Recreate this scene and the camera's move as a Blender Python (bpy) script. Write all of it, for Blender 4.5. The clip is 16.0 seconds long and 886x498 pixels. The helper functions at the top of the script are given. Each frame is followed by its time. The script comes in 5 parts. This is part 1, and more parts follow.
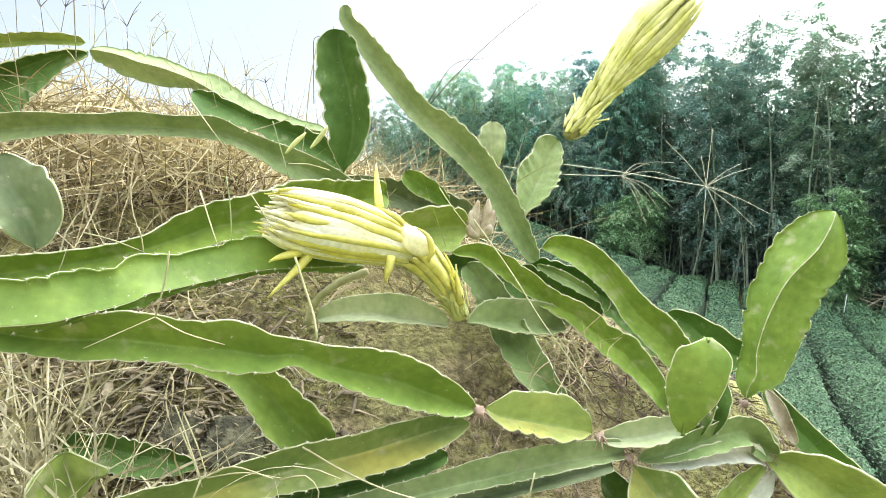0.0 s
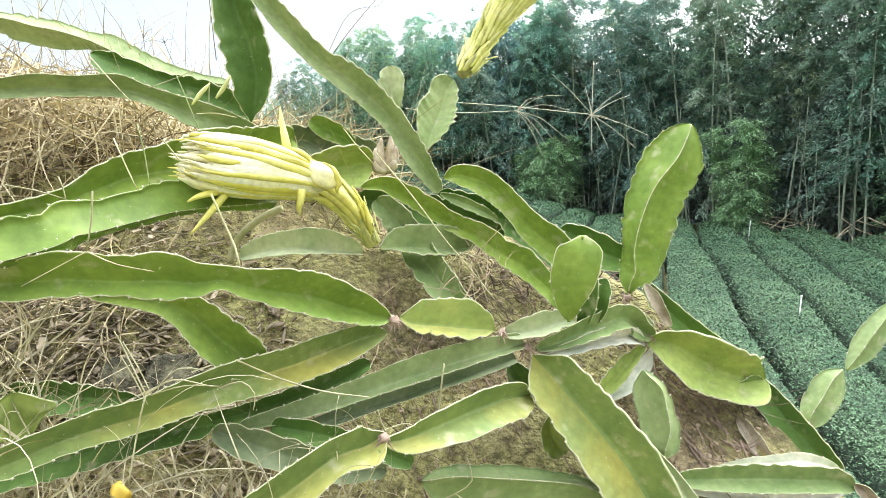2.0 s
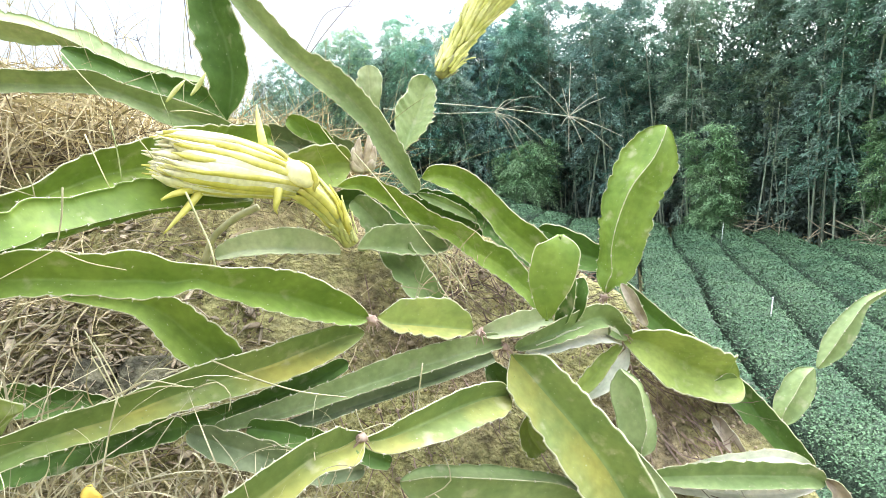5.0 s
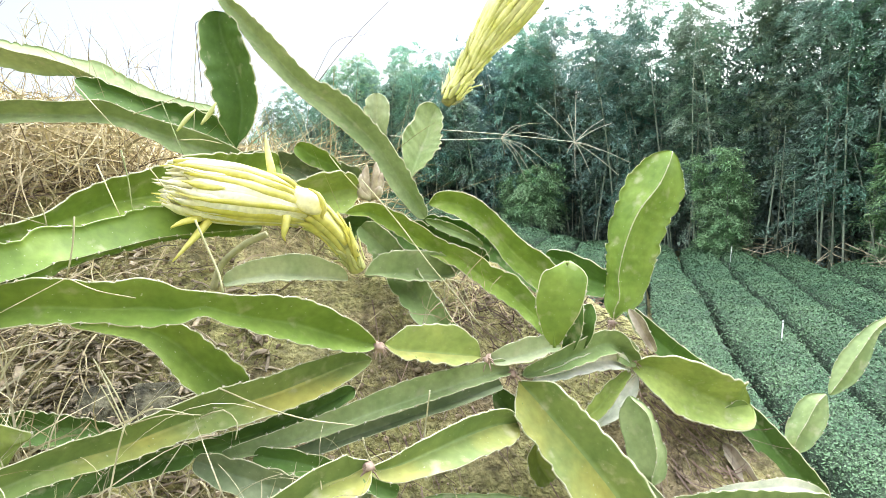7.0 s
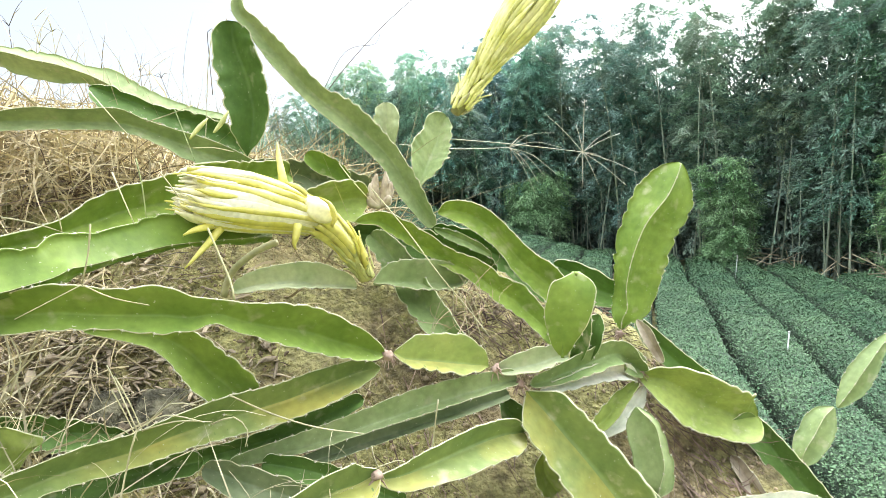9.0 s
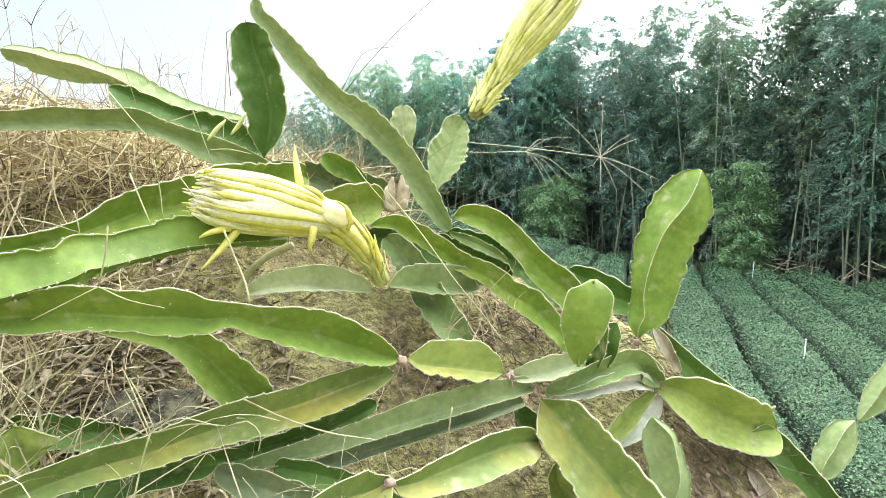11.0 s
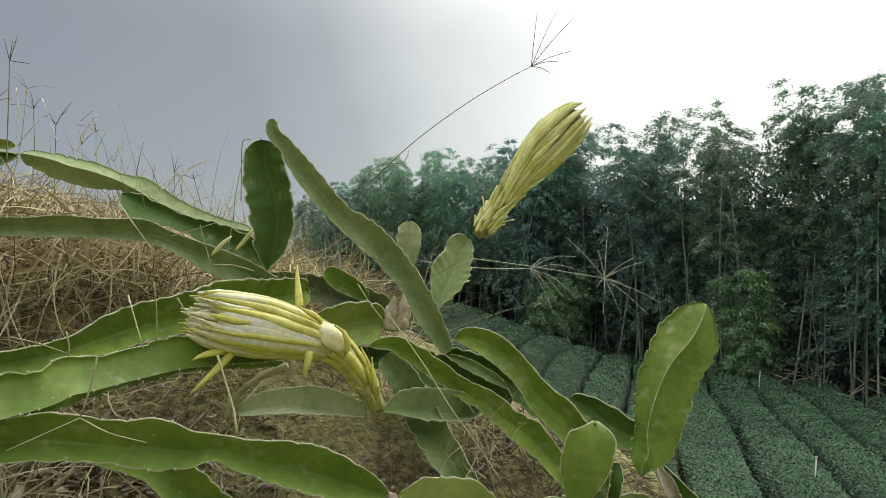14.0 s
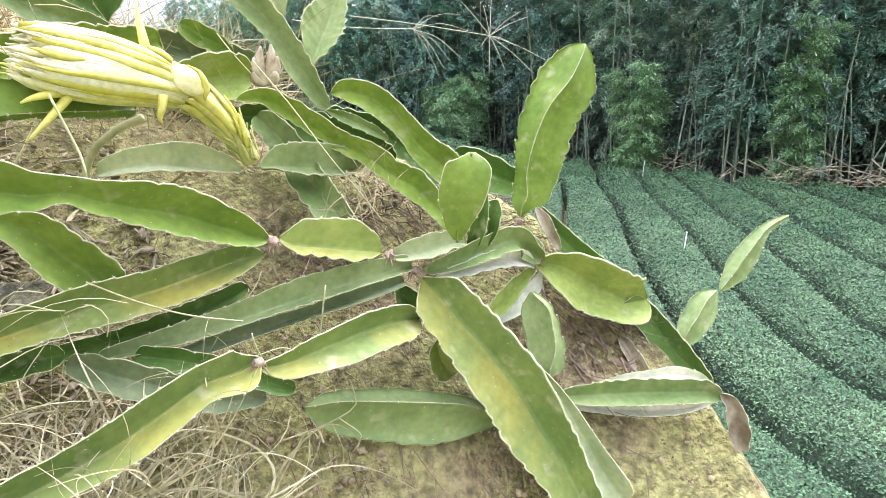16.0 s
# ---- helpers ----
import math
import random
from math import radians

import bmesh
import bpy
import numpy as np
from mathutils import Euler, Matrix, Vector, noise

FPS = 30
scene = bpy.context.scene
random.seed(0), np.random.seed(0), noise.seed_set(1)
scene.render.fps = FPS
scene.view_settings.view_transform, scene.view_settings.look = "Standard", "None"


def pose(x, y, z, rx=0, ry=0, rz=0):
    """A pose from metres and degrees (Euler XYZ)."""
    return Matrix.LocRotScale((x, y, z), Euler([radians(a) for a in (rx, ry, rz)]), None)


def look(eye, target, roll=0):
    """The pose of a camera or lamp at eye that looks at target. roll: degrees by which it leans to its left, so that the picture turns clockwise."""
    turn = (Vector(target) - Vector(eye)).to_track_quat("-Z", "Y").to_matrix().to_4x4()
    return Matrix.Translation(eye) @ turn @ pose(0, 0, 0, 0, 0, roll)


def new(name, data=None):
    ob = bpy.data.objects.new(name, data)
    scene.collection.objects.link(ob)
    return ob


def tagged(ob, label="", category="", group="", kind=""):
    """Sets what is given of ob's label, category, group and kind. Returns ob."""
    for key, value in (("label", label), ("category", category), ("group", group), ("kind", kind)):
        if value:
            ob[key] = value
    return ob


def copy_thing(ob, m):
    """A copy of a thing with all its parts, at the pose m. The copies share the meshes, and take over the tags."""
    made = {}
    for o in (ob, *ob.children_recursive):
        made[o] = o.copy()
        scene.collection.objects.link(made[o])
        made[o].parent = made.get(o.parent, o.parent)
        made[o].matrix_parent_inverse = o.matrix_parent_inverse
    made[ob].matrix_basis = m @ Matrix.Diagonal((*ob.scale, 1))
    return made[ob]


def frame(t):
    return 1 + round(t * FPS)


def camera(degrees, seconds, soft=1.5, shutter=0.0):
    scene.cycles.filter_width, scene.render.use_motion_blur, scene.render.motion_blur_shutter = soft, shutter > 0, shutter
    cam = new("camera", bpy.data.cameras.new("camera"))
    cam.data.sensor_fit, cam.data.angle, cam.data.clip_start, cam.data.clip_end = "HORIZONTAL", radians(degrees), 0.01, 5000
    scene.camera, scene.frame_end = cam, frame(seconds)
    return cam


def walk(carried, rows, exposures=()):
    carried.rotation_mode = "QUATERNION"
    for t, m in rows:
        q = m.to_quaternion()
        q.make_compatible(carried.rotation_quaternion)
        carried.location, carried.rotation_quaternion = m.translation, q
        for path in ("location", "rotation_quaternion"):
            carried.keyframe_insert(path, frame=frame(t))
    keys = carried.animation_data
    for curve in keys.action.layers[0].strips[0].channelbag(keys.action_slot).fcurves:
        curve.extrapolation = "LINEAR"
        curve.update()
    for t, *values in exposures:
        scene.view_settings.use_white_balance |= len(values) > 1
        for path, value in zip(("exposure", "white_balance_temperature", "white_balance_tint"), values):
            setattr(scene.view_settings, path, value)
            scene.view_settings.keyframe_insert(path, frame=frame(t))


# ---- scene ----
cam = camera(69.4, 16.0, 0.8)
PATH = [
    (0, (-0.005, -0.005, 3.606), (-0.004, 1.986, 3.424), 1.3),
    (0.5, (-0.002, -0.02, 3.605), (0.038, 1.974, 3.458), 0.6),
    (1, (0.003, -0.039, 3.597), (0.094, 1.948, 3.393), -0.7),
    (1.5, (0.01, -0.077, 3.586), (0.148, 1.902, 3.328), -2.3),
    (2, (0.017, -0.095, 3.575), (0.239, 1.868, 3.261), -3.0),
    (2.5, (0.017, -0.098, 3.574), (0.258, 1.864, 3.267), -3.3),
    (3, (0.013, -0.097, 3.57), (0.262, 1.862, 3.254), -3.3),
    (3.2, (0.014, -0.097, 3.569), (0.283, 1.858, 3.241), -3.4),
    (5.5, (0.016, -0.093, 3.572), (0.308, 1.864, 3.283), -2.7),
    (6, (0.016, -0.096, 3.575), (0.306, 1.867, 3.322), -2.8),
    (6.5, (0.017, -0.096, 3.574), (0.299, 1.869, 3.336), -2.9),
    (7, (0.016, -0.095, 3.574), (0.291, 1.872, 3.34), -2.9),
    (7.5, (0.013, -0.097, 3.577), (0.284, 1.872, 3.354), -2.6),
    (8, (0.012, -0.098, 3.578), (0.269, 1.874, 3.365), -2.5),
    (8.5, (0.011, -0.099, 3.578), (0.274, 1.872, 3.366), -2.4),
    (11, (0.008, -0.091, 3.583), (0.228, 1.886, 3.375), -1.7),
    (11.5, (0.009, -0.094, 3.607), (0.197, 1.897, 3.583), -0.1),
    (12, (0.012, -0.102, 3.609), (0.253, 1.883, 3.648), 0.0),
    (12.5, (0.01, -0.101, 3.612), (0.257, 1.883, 3.657), 0.4),
    (13, (0.009, -0.104, 3.613), (0.249, 1.881, 3.661), 0.8),
    (13.5, (0.008, -0.101, 3.615), (0.225, 1.886, 3.686), 0.4),
    (14, (0.013, -0.08, 3.628), (0.224, 1.907, 3.706), 1.0),
    (14.5, (0.027, -0.052, 3.631), (0.24, 1.937, 3.614), -0.4),
    (15, (0.038, -0.06, 3.601), (0.361, 1.908, 3.452), -1.0),
    (15.5, (0.046, -0.069, 3.559), (0.505, 1.837, 3.161), -0.5),
    (16, (0.046, -0.068, 3.544), (0.538, 1.801, 3.031), -1.2),
]
EXPOSURES = [(0, 0.68, 6500, 5), (0.5, 0.32, 6550, 3), (1.0, 0.15, 6650, 3), (1.5, 0.40, 6600, 5), (2.0, 0.72, 6450, 9), (2.5, 0.80, 6350, 10), (5.5, 0.88, 6250, 11),
             (8.5, 0.78, 6450, 9), (11.0, 0.73, 6500, 8), (11.5, 0.32, 6650, 4), (12.0, -0.68, 6850, 4), (14.0, -0.8, 6850, 4), (14.7, -0.7, 6850, 4), (15.0, -0.45, 6900, 4),
             (15.5, 0.72, 6300, 12), (16.0, 0.84, 6200, 16)]
walk(cam, [(t, look(eye, target, roll)) for t, eye, target, roll in PATH], EXPOSURES)

# ---------------------------------------------------------------- sky and light
GLOW_DIR = Vector((0.68, 0.62, 0.30)).normalized()     # where the cloud is thinnest, low over the grove
SUN_DIR = Vector((0.62, 0.50, 0.62)).normalized()      # behind thin cloud, over the grove


def build_sky():
    w = bpy.data.worlds.new("overcast_sky")
    scene.world = w
    w.use_nodes = True
    n, l = w.node_tree.nodes, w.node_tree.links
    n.clear()
    out = n.new("ShaderNodeOutputWorld")
    bg_sky, bg_cloud = n.new("ShaderNodeBackground"), n.new("ShaderNodeBackground")
    add = n.new("ShaderNodeAddShader")
    sky = n.new("ShaderNodeTexSky")
    sky.sky_type, sky.sun_disc = "NISHITA", False
    sky.sun_elevation = math.asin(SUN_DIR.z)
    sky.sun_rotation = math.atan2(SUN_DIR.x, SUN_DIR.y)
    bg_sky.inputs["Strength"].default_value = 0.05
    l.new(sky.outputs[0], bg_sky.inputs["Color"])
    co = n.new("ShaderNodeTexCoord")
    norm = n.new("ShaderNodeVectorMath")
    norm.operation = "NORMALIZE"
    l.new(co.outputs["Generated"], norm.inputs[0])
    dot = n.new("ShaderNodeVectorMath")
    dot.operation = "DOT_PRODUCT"
    dot.inputs[1].default_value = GLOW_DIR
    l.new(norm.outputs[0], dot.inputs[0])
    noi = n.new("ShaderNodeTexNoise")
    noi.inputs["Scale"].default_value, noi.inputs["Detail"].default_value = 2.2, 4
    l.new(norm.outputs[0], noi.inputs["Vector"])
    mul = n.new("ShaderNodeMath")
    mul.operation, mul.inputs[1].default_value = "MULTIPLY_ADD", 0.16
    l.new(noi.outputs["Fac"], mul.inputs[0])
    l.new(dot.outputs["Value"], mul.inputs[2])
    ramp = n.new("ShaderNodeValToRGB")
    ramp.color_ramp.interpolation = "LINEAR"
    e = ramp.color_ramp.elements
    e[0].position, e[0].color = 0.0, (0.42, 0.43, 0.455, 1)
    e[1].position, e[1].color = 1.0, (1.7, 1.68, 1.65, 1)
    c = e.new(0.16)
    c.color = (0.372, 0.388, 0.452, 1)
    a = e.new(0.64)
    a.color = (0.452, 0.468, 0.526, 1)
    d = e.new(0.73)
    d.color = (0.60, 0.612, 0.635, 1)
    b = e.new(0.82)
    b.color = (1.0, 1.01, 1.02, 1)
    l.new(mul.outputs[0], ramp.inputs[0])
    # an overcast sky is about three times as bright overhead as at the horizon
    sep = n.new("ShaderNodeSeparateXYZ")
    l.new(norm.outputs[0], sep.inputs[0])
    high = n.new("ShaderNodeMapRange")
    high.interpolation_type = "SMOOTHSTEP"
    for key, value in (("From Min", 0.32), ("From Max", 0.95), ("To Min", 1.0), ("To Max", 6.4)):
        high.inputs[key].default_value = value
    l.new(sep.outputs["Z"], high.inputs["Value"])
    l.new(high.outputs["Result"], bg_cloud.inputs["Strength"])
    l.new(ramp.outputs[0], bg_cloud.inputs["Color"])
    l.new(bg_sky.outputs[0], add.inputs[0])
    l.new(bg_cloud.outputs[0], add.inputs[1])
    l.new(add.outputs[0], out.inputs["Surface"])
    sun = new("sun", bpy.data.lights.new("sun", "SUN"))
    sun.data.energy, sun.data.angle, sun.data.color = 1.5, radians(30), (1.0, 0.96, 0.9)
    sun.matrix_world = look(SUN_DIR * 30, (0, 0, 0))


build_sky()


# ---------------------------------------------------------------- materials
def material(name, dark, light, scale=8.0, fine=60.0, rough=0.7, bump=0.3, depth=0.002, spread=0.08, third=None, third_scale=3.0,
             third_at=(0.52, 0.66), sheen=0.0, tinted=False, spots=0.0, island=False, gloss=0.5, thin=0.0, grit=0.0):
    """Two scales of variation between two base colours, a third in patches, and fine relief."""
    m = bpy.data.materials.new(name)
    m.use_nodes = True
    n, l = m.node_tree.nodes, m.node_tree.links
    b = n["Principled BSDF"]
    b.inputs["Roughness"].default_value = rough
    b.inputs["Specular IOR Level"].default_value = gloss
    co = n.new("ShaderNodeTexCoord")

    def noise_tex(s, detail=5.0):
        t = n.new("ShaderNodeTexNoise")
        t.inputs["Scale"].default_value, t.inputs["Detail"].default_value = s, detail
        l.new(co.outputs["Object"], t.inputs["Vector"])
        return t.outputs["Fac"]

    def ramp(fac, lo, hi):
        r = n.new("ShaderNodeMapRange")
        r.inputs["From Min"].default_value, r.inputs["From Max"].default_value = lo, hi
        l.new(fac, r.inputs["Value"])
        return r.outputs["Result"]

    def mix(fac, a, c, kind="MIX"):
        x = n.new("ShaderNodeMix")
        x.data_type, x.blend_type = "RGBA", kind
        for sock, v in ((x.inputs["Factor"], fac), (x.inputs[6], a), (x.inputs[7], c)):
            if isinstance(v, (int, float)):
                sock.default_value = v
            elif isinstance(v, tuple):
                sock.default_value = (*v, 1)
            else:
                l.new(v, sock)
        return x.outputs[2]

    col = mix(ramp(noise_tex(scale), 0.35, 0.65), dark, light)
    if third:
        col = mix(ramp(noise_tex(third_scale, 7), *third_at), col, third)
    grain = ramp(noise_tex(fine), 0.3, 0.7)
    col = mix(0.5, col, mix(grain, (0.55, 0.55, 0.55), (1.0, 1.0, 1.0)), "MULTIPLY")
    if grit:
        col = mix(grit, col, mix(ramp(noise_tex(grit * 70, 8), 0.36, 0.60), (0.55, 0.53, 0.50), (1.32, 1.29, 1.24)), "MULTIPLY")
    info = n.new("ShaderNodeObjectInfo")
    if tinted:
        col = mix(1.0, col, info.outputs["Color"], "MULTIPLY")
    if spots:
        col = mix(ramp(noise_tex(38.0, 6), 0.60, 0.74), col, mix(0.5, col, (0.50, 0.46, 0.30)))
        col = mix(ramp(noise_tex(260.0, 2), 0.71, 0.77), col, (0.5, 0.52, 0.36))
    rnd = info.outputs["Random"]
    if island:
        geo = n.new("ShaderNodeNewGeometry")
        rnd = geo.outputs["Random Per Island"]
    hsv = n.new("ShaderNodeHueSaturation")
    l.new(col, hsv.inputs["Color"])
    v = n.new("ShaderNodeMapRange")
    v.inputs["To Min"].default_value, v.inputs["To Max"].default_value = 1 - spread, 1 + spread
    l.new(rnd, v.inputs["Value"])
    l.new(v.outputs["Result"], hsv.inputs["Value"])
    l.new(hsv.outputs["Color"], b.inputs["Base Color"])
    if bump:
        bp = n.new("ShaderNodeBump")
        bp.inputs["Strength"].default_value, bp.inputs["Distance"].default_value = bump, depth
        l.new(noise_tex(fine * 0.8), bp.inputs["Height"])
        l.new(bp.outputs["Normal"], b.inputs["Normal"])
    if thin:
        tr, ad = n.new("ShaderNodeBsdfTranslucent"), n.new("ShaderNodeMixShader")
        ad.inputs[0].default_value = thin
        l.new(hsv.outputs["Color"], tr.inputs["Color"])
        l.new(b.outputs[0], ad.inputs[1])
        l.new(tr.outputs[0], ad.inputs[2])
        l.new(ad.outputs[0], n["Material Output"].inputs["Surface"])
    return m


M_STEM = material("cactus_skin", (0.74, 0.80, 0.70), (1.06, 1.04, 1.04), 22, 110, 0.5, 0.25, 0.0015, 0.08, tinted=True, spots=1, gloss=0.28, thin=0.06)
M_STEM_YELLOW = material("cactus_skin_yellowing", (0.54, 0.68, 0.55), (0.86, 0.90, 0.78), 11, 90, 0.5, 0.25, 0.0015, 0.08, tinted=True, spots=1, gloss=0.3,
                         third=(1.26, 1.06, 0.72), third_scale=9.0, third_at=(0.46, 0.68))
M_STEM_AGEING = material("cactus_skin_ageing", (0.46, 0.62, 0.50), (0.72, 0.84, 0.70), 16, 100, 0.5, 0.25, 0.0015, 0.08, tinted=True, spots=1, gloss=0.3)
M_MARGIN = material("corky_margin", (0.38, 0.40, 0.20), (0.66, 0.64, 0.43), 60, 300, 0.7, 0.3, 0.0006)
M_AREOLE = material("areole_felt", (0.50, 0.46, 0.34), (0.72, 0.68, 0.56), 200, 500, 0.9, 0.3, 0.0005)
M_JOINT = material("corky_joint", (0.26, 0.17, 0.12), (0.50, 0.38, 0.29), 60, 200, 0.8, 0.5, 0.001)
M_HUSK = material("dry_husk", (0.42, 0.33, 0.22), (0.70, 0.60, 0.45), 60, 200, 0.8, 0.4, 0.001)
M_DEAD = material("withered_skin", (0.22, 0.17, 0.11), (0.52, 0.45, 0.34), 30, 150, 0.8, 0.5, 0.002)
M_TEPAL = material("yellow_tepal", (0.78, 0.72, 0.13), (0.92, 0.86, 0.30), 25, 120, 0.5, 0.3, 0.0008, 0.10, thin=0.25)
M_PETAL = material("white_petal", (0.96, 0.90, 0.50), (0.98, 0.95, 0.76), 20, 160, 0.5, 0.2, 0.0006, 0.03, thin=0.12)
M_TUBE = material("green_flower_tube", (0.50, 0.52, 0.16), (0.72, 0.70, 0.30), 30, 140, 0.5, 0.3, 0.0008)
M_OLD_STALK = material("old_flower_stalk", (0.40, 0.39, 0.19), (0.58, 0.54, 0.31), 30, 140, 0.6, 0.3, 0.0008)
M_BRACT = material("bud_bract", (0.58, 0.58, 0.14), (0.82, 0.79, 0.34), 30, 140, 0.5, 0.3, 0.0008, 0.25)
M_BRACT_EDGE = material("bud_bract_edge", (0.16, 0.17, 0.05), (0.26, 0.24, 0.08), 60, 200, 0.6)
M_SOIL = material("bank_soil", (0.190, 0.150, 0.080), (0.455, 0.372, 0.205), 9, 150, 0.95, 1.0, 0.024, third=(0.40, 0.380, 0.155), third_scale=7.5, third_at=(0.36, 0.58), grit=0.9)
M_TUFT = material("pale_tuft", (0.36, 0.32, 0.175), (0.65, 0.59, 0.375), 20, 80, 0.7, 0, 0, 0.25, island=True)
M_CLOD = material("soil_crumb", (0.20, 0.15, 0.09), (0.44, 0.35, 0.22), 40, 200, 0.95, 0.6, 0.004, 0.3, island=True)
M_STRAW = material("dry_straw", (0.34, 0.268, 0.132), (0.62, 0.53, 0.31), 4, 60, 0.75, 0, 0, 0.35, island=True)
# old straw of the lower layer; its dark brown doubles as shade between blades
M_STRAW_SHADED = material("old_shaded_straw", (0.11, 0.075, 0.05), (0.24, 0.18, 0.12), 4, 60, 0.85, 0, 0, 0.35, island=True)
M_STALK = material("pale_grass_stalk", (0.37, 0.345, 0.17), (0.58, 0.545, 0.33), 20, 80, 0.65, 0, 0, 0.2)
M_STALK_GREEN = material("green_grass_stalk", (0.16, 0.21, 0.07), (0.32, 0.36, 0.15), 20, 80, 0.65, 0, 0, 0.2)
M_STALK_LIME = material("yellowing_grass_leaf", (0.42, 0.45, 0.14), (0.60, 0.60, 0.26), 30, 90, 0.6, 0.2, 0.0006)
M_STALK_RUSSET = material("russet_straw", (0.34, 0.24, 0.14), (0.56, 0.43, 0.27), 20, 80, 0.65, 0, 0, 0.2)
M_STALK_PALE = material("bleached_grass", (0.58, 0.55, 0.42), (0.80, 0.77, 0.64), 20, 80, 0.7, 0, 0, 0.15)
M_YELLOW_LEAF = material("yellow_leaf", (0.66, 0.42, 0.05), (0.82, 0.60, 0.10), 40, 120, 0.6, 0.3, 0.0006)
M_STALK_DARK = material("dark_grass_stalk", (0.12, 0.10, 0.07), (0.24, 0.21, 0.15), 20, 80, 0.7, 0, 0, 0.2)
M_CHIP = material("wood_chip", (0.16, 0.12, 0.072), (0.48, 0.40, 0.265), 20, 120, 0.9, 0.4, 0.002, 0.35, island=True)
M_STONE = material("grey_stone", (0.085, 0.082, 0.050), (0.20, 0.188, 0.118), 26, 140, 0.9, 1.0, 0.012, grit=0.9)
M_ROOT = material("thin_root", (0.15, 0.10, 0.075), (0.34, 0.24, 0.18), 30, 120, 0.85, 0.2, 0.001, 0.3)
M_TEA = material("tea_leaf", (0.070, 0.150, 0.074), (0.134, 0.234, 0.116), 1.2, 40, 0.6, 0, 0, 0.58, island=True, gloss=0.24)
# hedge body, coloured dark as the shade in gaps between tea leaves
M_TEA_SHADE = material("tea_gap_shade", (0.026, 0.048, 0.026), (0.066, 0.108, 0.060), 9, 45, 0.9, 0.8, 0.03)
M_CULM = material("bamboo_culm", (0.24, 0.30, 0.21), (0.46, 0.50, 0.37), 2, 30, 0.5, 0.1, 0.002, 0.3)
# the bluish cast puts the haze over the grove into the leaf colour
M_BAMBOO = material("bamboo_leaf", (0.188, 0.325, 0.242), (0.330, 0.475, 0.352), 0.7, 20, 0.8, 0, 0, 0.32, island=True, gloss=0.08, thin=0.34, tinted=True)
# inner grove: dark for the shade between sprays, greyed a little for haze
M_GROVE_SHADE = material("shaded_grove_leaf", (0.128, 0.188, 0.156), (0.245, 0.325, 0.265), 0.7, 20, 0.8, 0, 0, 0.4, island=True, gloss=0.1)
M_BAMBOO_LIGHT = material("young_bamboo_leaf", (0.31, 0.52, 0.26), (0.45, 0.64, 0.37), 0.9, 20, 0.7, 0, 0, 0.25, island=True, gloss=0.1, thin=0.3)
M_POLE = material("fallen_culm", (0.32, 0.27, 0.17), (0.56, 0.50, 0.35), 3, 30, 0.7, 0.2, 0.002, 0.25)
M_PIPE = material("white_pipe", (0.62, 0.62, 0.60), (0.76, 0.76, 0.74), 6, 60, 0.4)

# DEEP is a true dark green, and also darkens stems that lie in shade
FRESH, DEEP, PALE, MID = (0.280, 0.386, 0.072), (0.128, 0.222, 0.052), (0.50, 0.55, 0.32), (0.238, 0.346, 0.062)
# the second tone is a pale green lightened to hold the sky's sheen on stems
SOFT, SKY_PALE, LIME = (0.262, 0.345, 0.130), (0.345, 0.422, 0.185), (0.355, 0.430, 0.110)
LEAFY = (0.190, 0.282, 0.047)
BLEACHED = (0.95, 0.92, 0.80)
BUTTER = (0.58, 0.58, 0.21)
YELLOWING, OLD, DEAD = (0.315, 0.350, 0.118), (0.25, 0.30, 0.16), (0.3, 0.25, 0.18)


# ---------------------------------------------------------------- mesh helpers
def link(name, bm, mats, parent=None, label="", smooth=True):
    me = bpy.data.meshes.new(name)
    bm.to_mesh(me)
    bm.free()
    for m in mats if isinstance(mats, (list, tuple)) else (mats,):
        me.materials.append(m)
    if smooth:
        me.polygons.foreach_set("use_smooth", [True] * len(me.polygons))
    ob = new(name, me)
    if parent:
        ob.parent = parent
    if label:
        ob["label"] = label
    return ob


def part(name, bm, mat, parent, label="", smooth=True):
    return link(name, bm, mat, parent, label, smooth)


def raw(name, verts, faces, mat, parent=None, label="", smooth=False):
    """One mesh out of arrays: verts (n, 3), faces (m, 4) or (m, 3)."""
    verts, faces = np.asarray(verts, dtype=np.float32).reshape(-1, 3), np.asarray(faces, dtype=np.int32)
    k = faces.shape[1]
    me = bpy.data.meshes.new(name)
    me.vertices.add(len(verts))
    me.vertices.foreach_set("co", verts.ravel())
    me.loops.add(faces.size)
    me.loops.foreach_set("vertex_index", faces.ravel())
    me.polygons.add(len(faces))
    me.polygons.foreach_set("loop_start", np.arange(0, faces.size, k, dtype=np.int32))
    me.polygons.foreach_set("loop_total", np.full(len(faces), k, dtype=np.int32))
    me.update(calc_edges=True)
    me.validate()
    me.materials.append(mat)
    if smooth:
        me.polygons.foreach_set("use_smooth", [True] * len(me.polygons))
    ob = new(name, me)
    if parent:
        ob.parent = parent
    if label:
        ob["label"] = label
    return ob


def spline(pts, step):
    """Catmull-Rom through rows of numbers, resampled about every step of length in the first three."""
    p = np.array(pts, float)
    p = np.vstack([2 * p[0] - p[1], p, 2 * p[-1] - p[-2]])
    out = []
    for i in range(1, len(p) - 2):
        n = max(2, int(np.linalg.norm(p[i + 1, :3] - p[i, :3]) / step))
        for u in np.arange(n) / n:
            a, b, c, d = p[i - 1], p[i], p[i + 1], p[i + 2]
            out.append(0.5 * (2 * b + (c - a) * u + (2 * a - 5 * b + 4 * c - d) * u * u + (3 * b - a - 3 * c + d) * u ** 3))
    out.append(p[-2])
    return np.array(out)


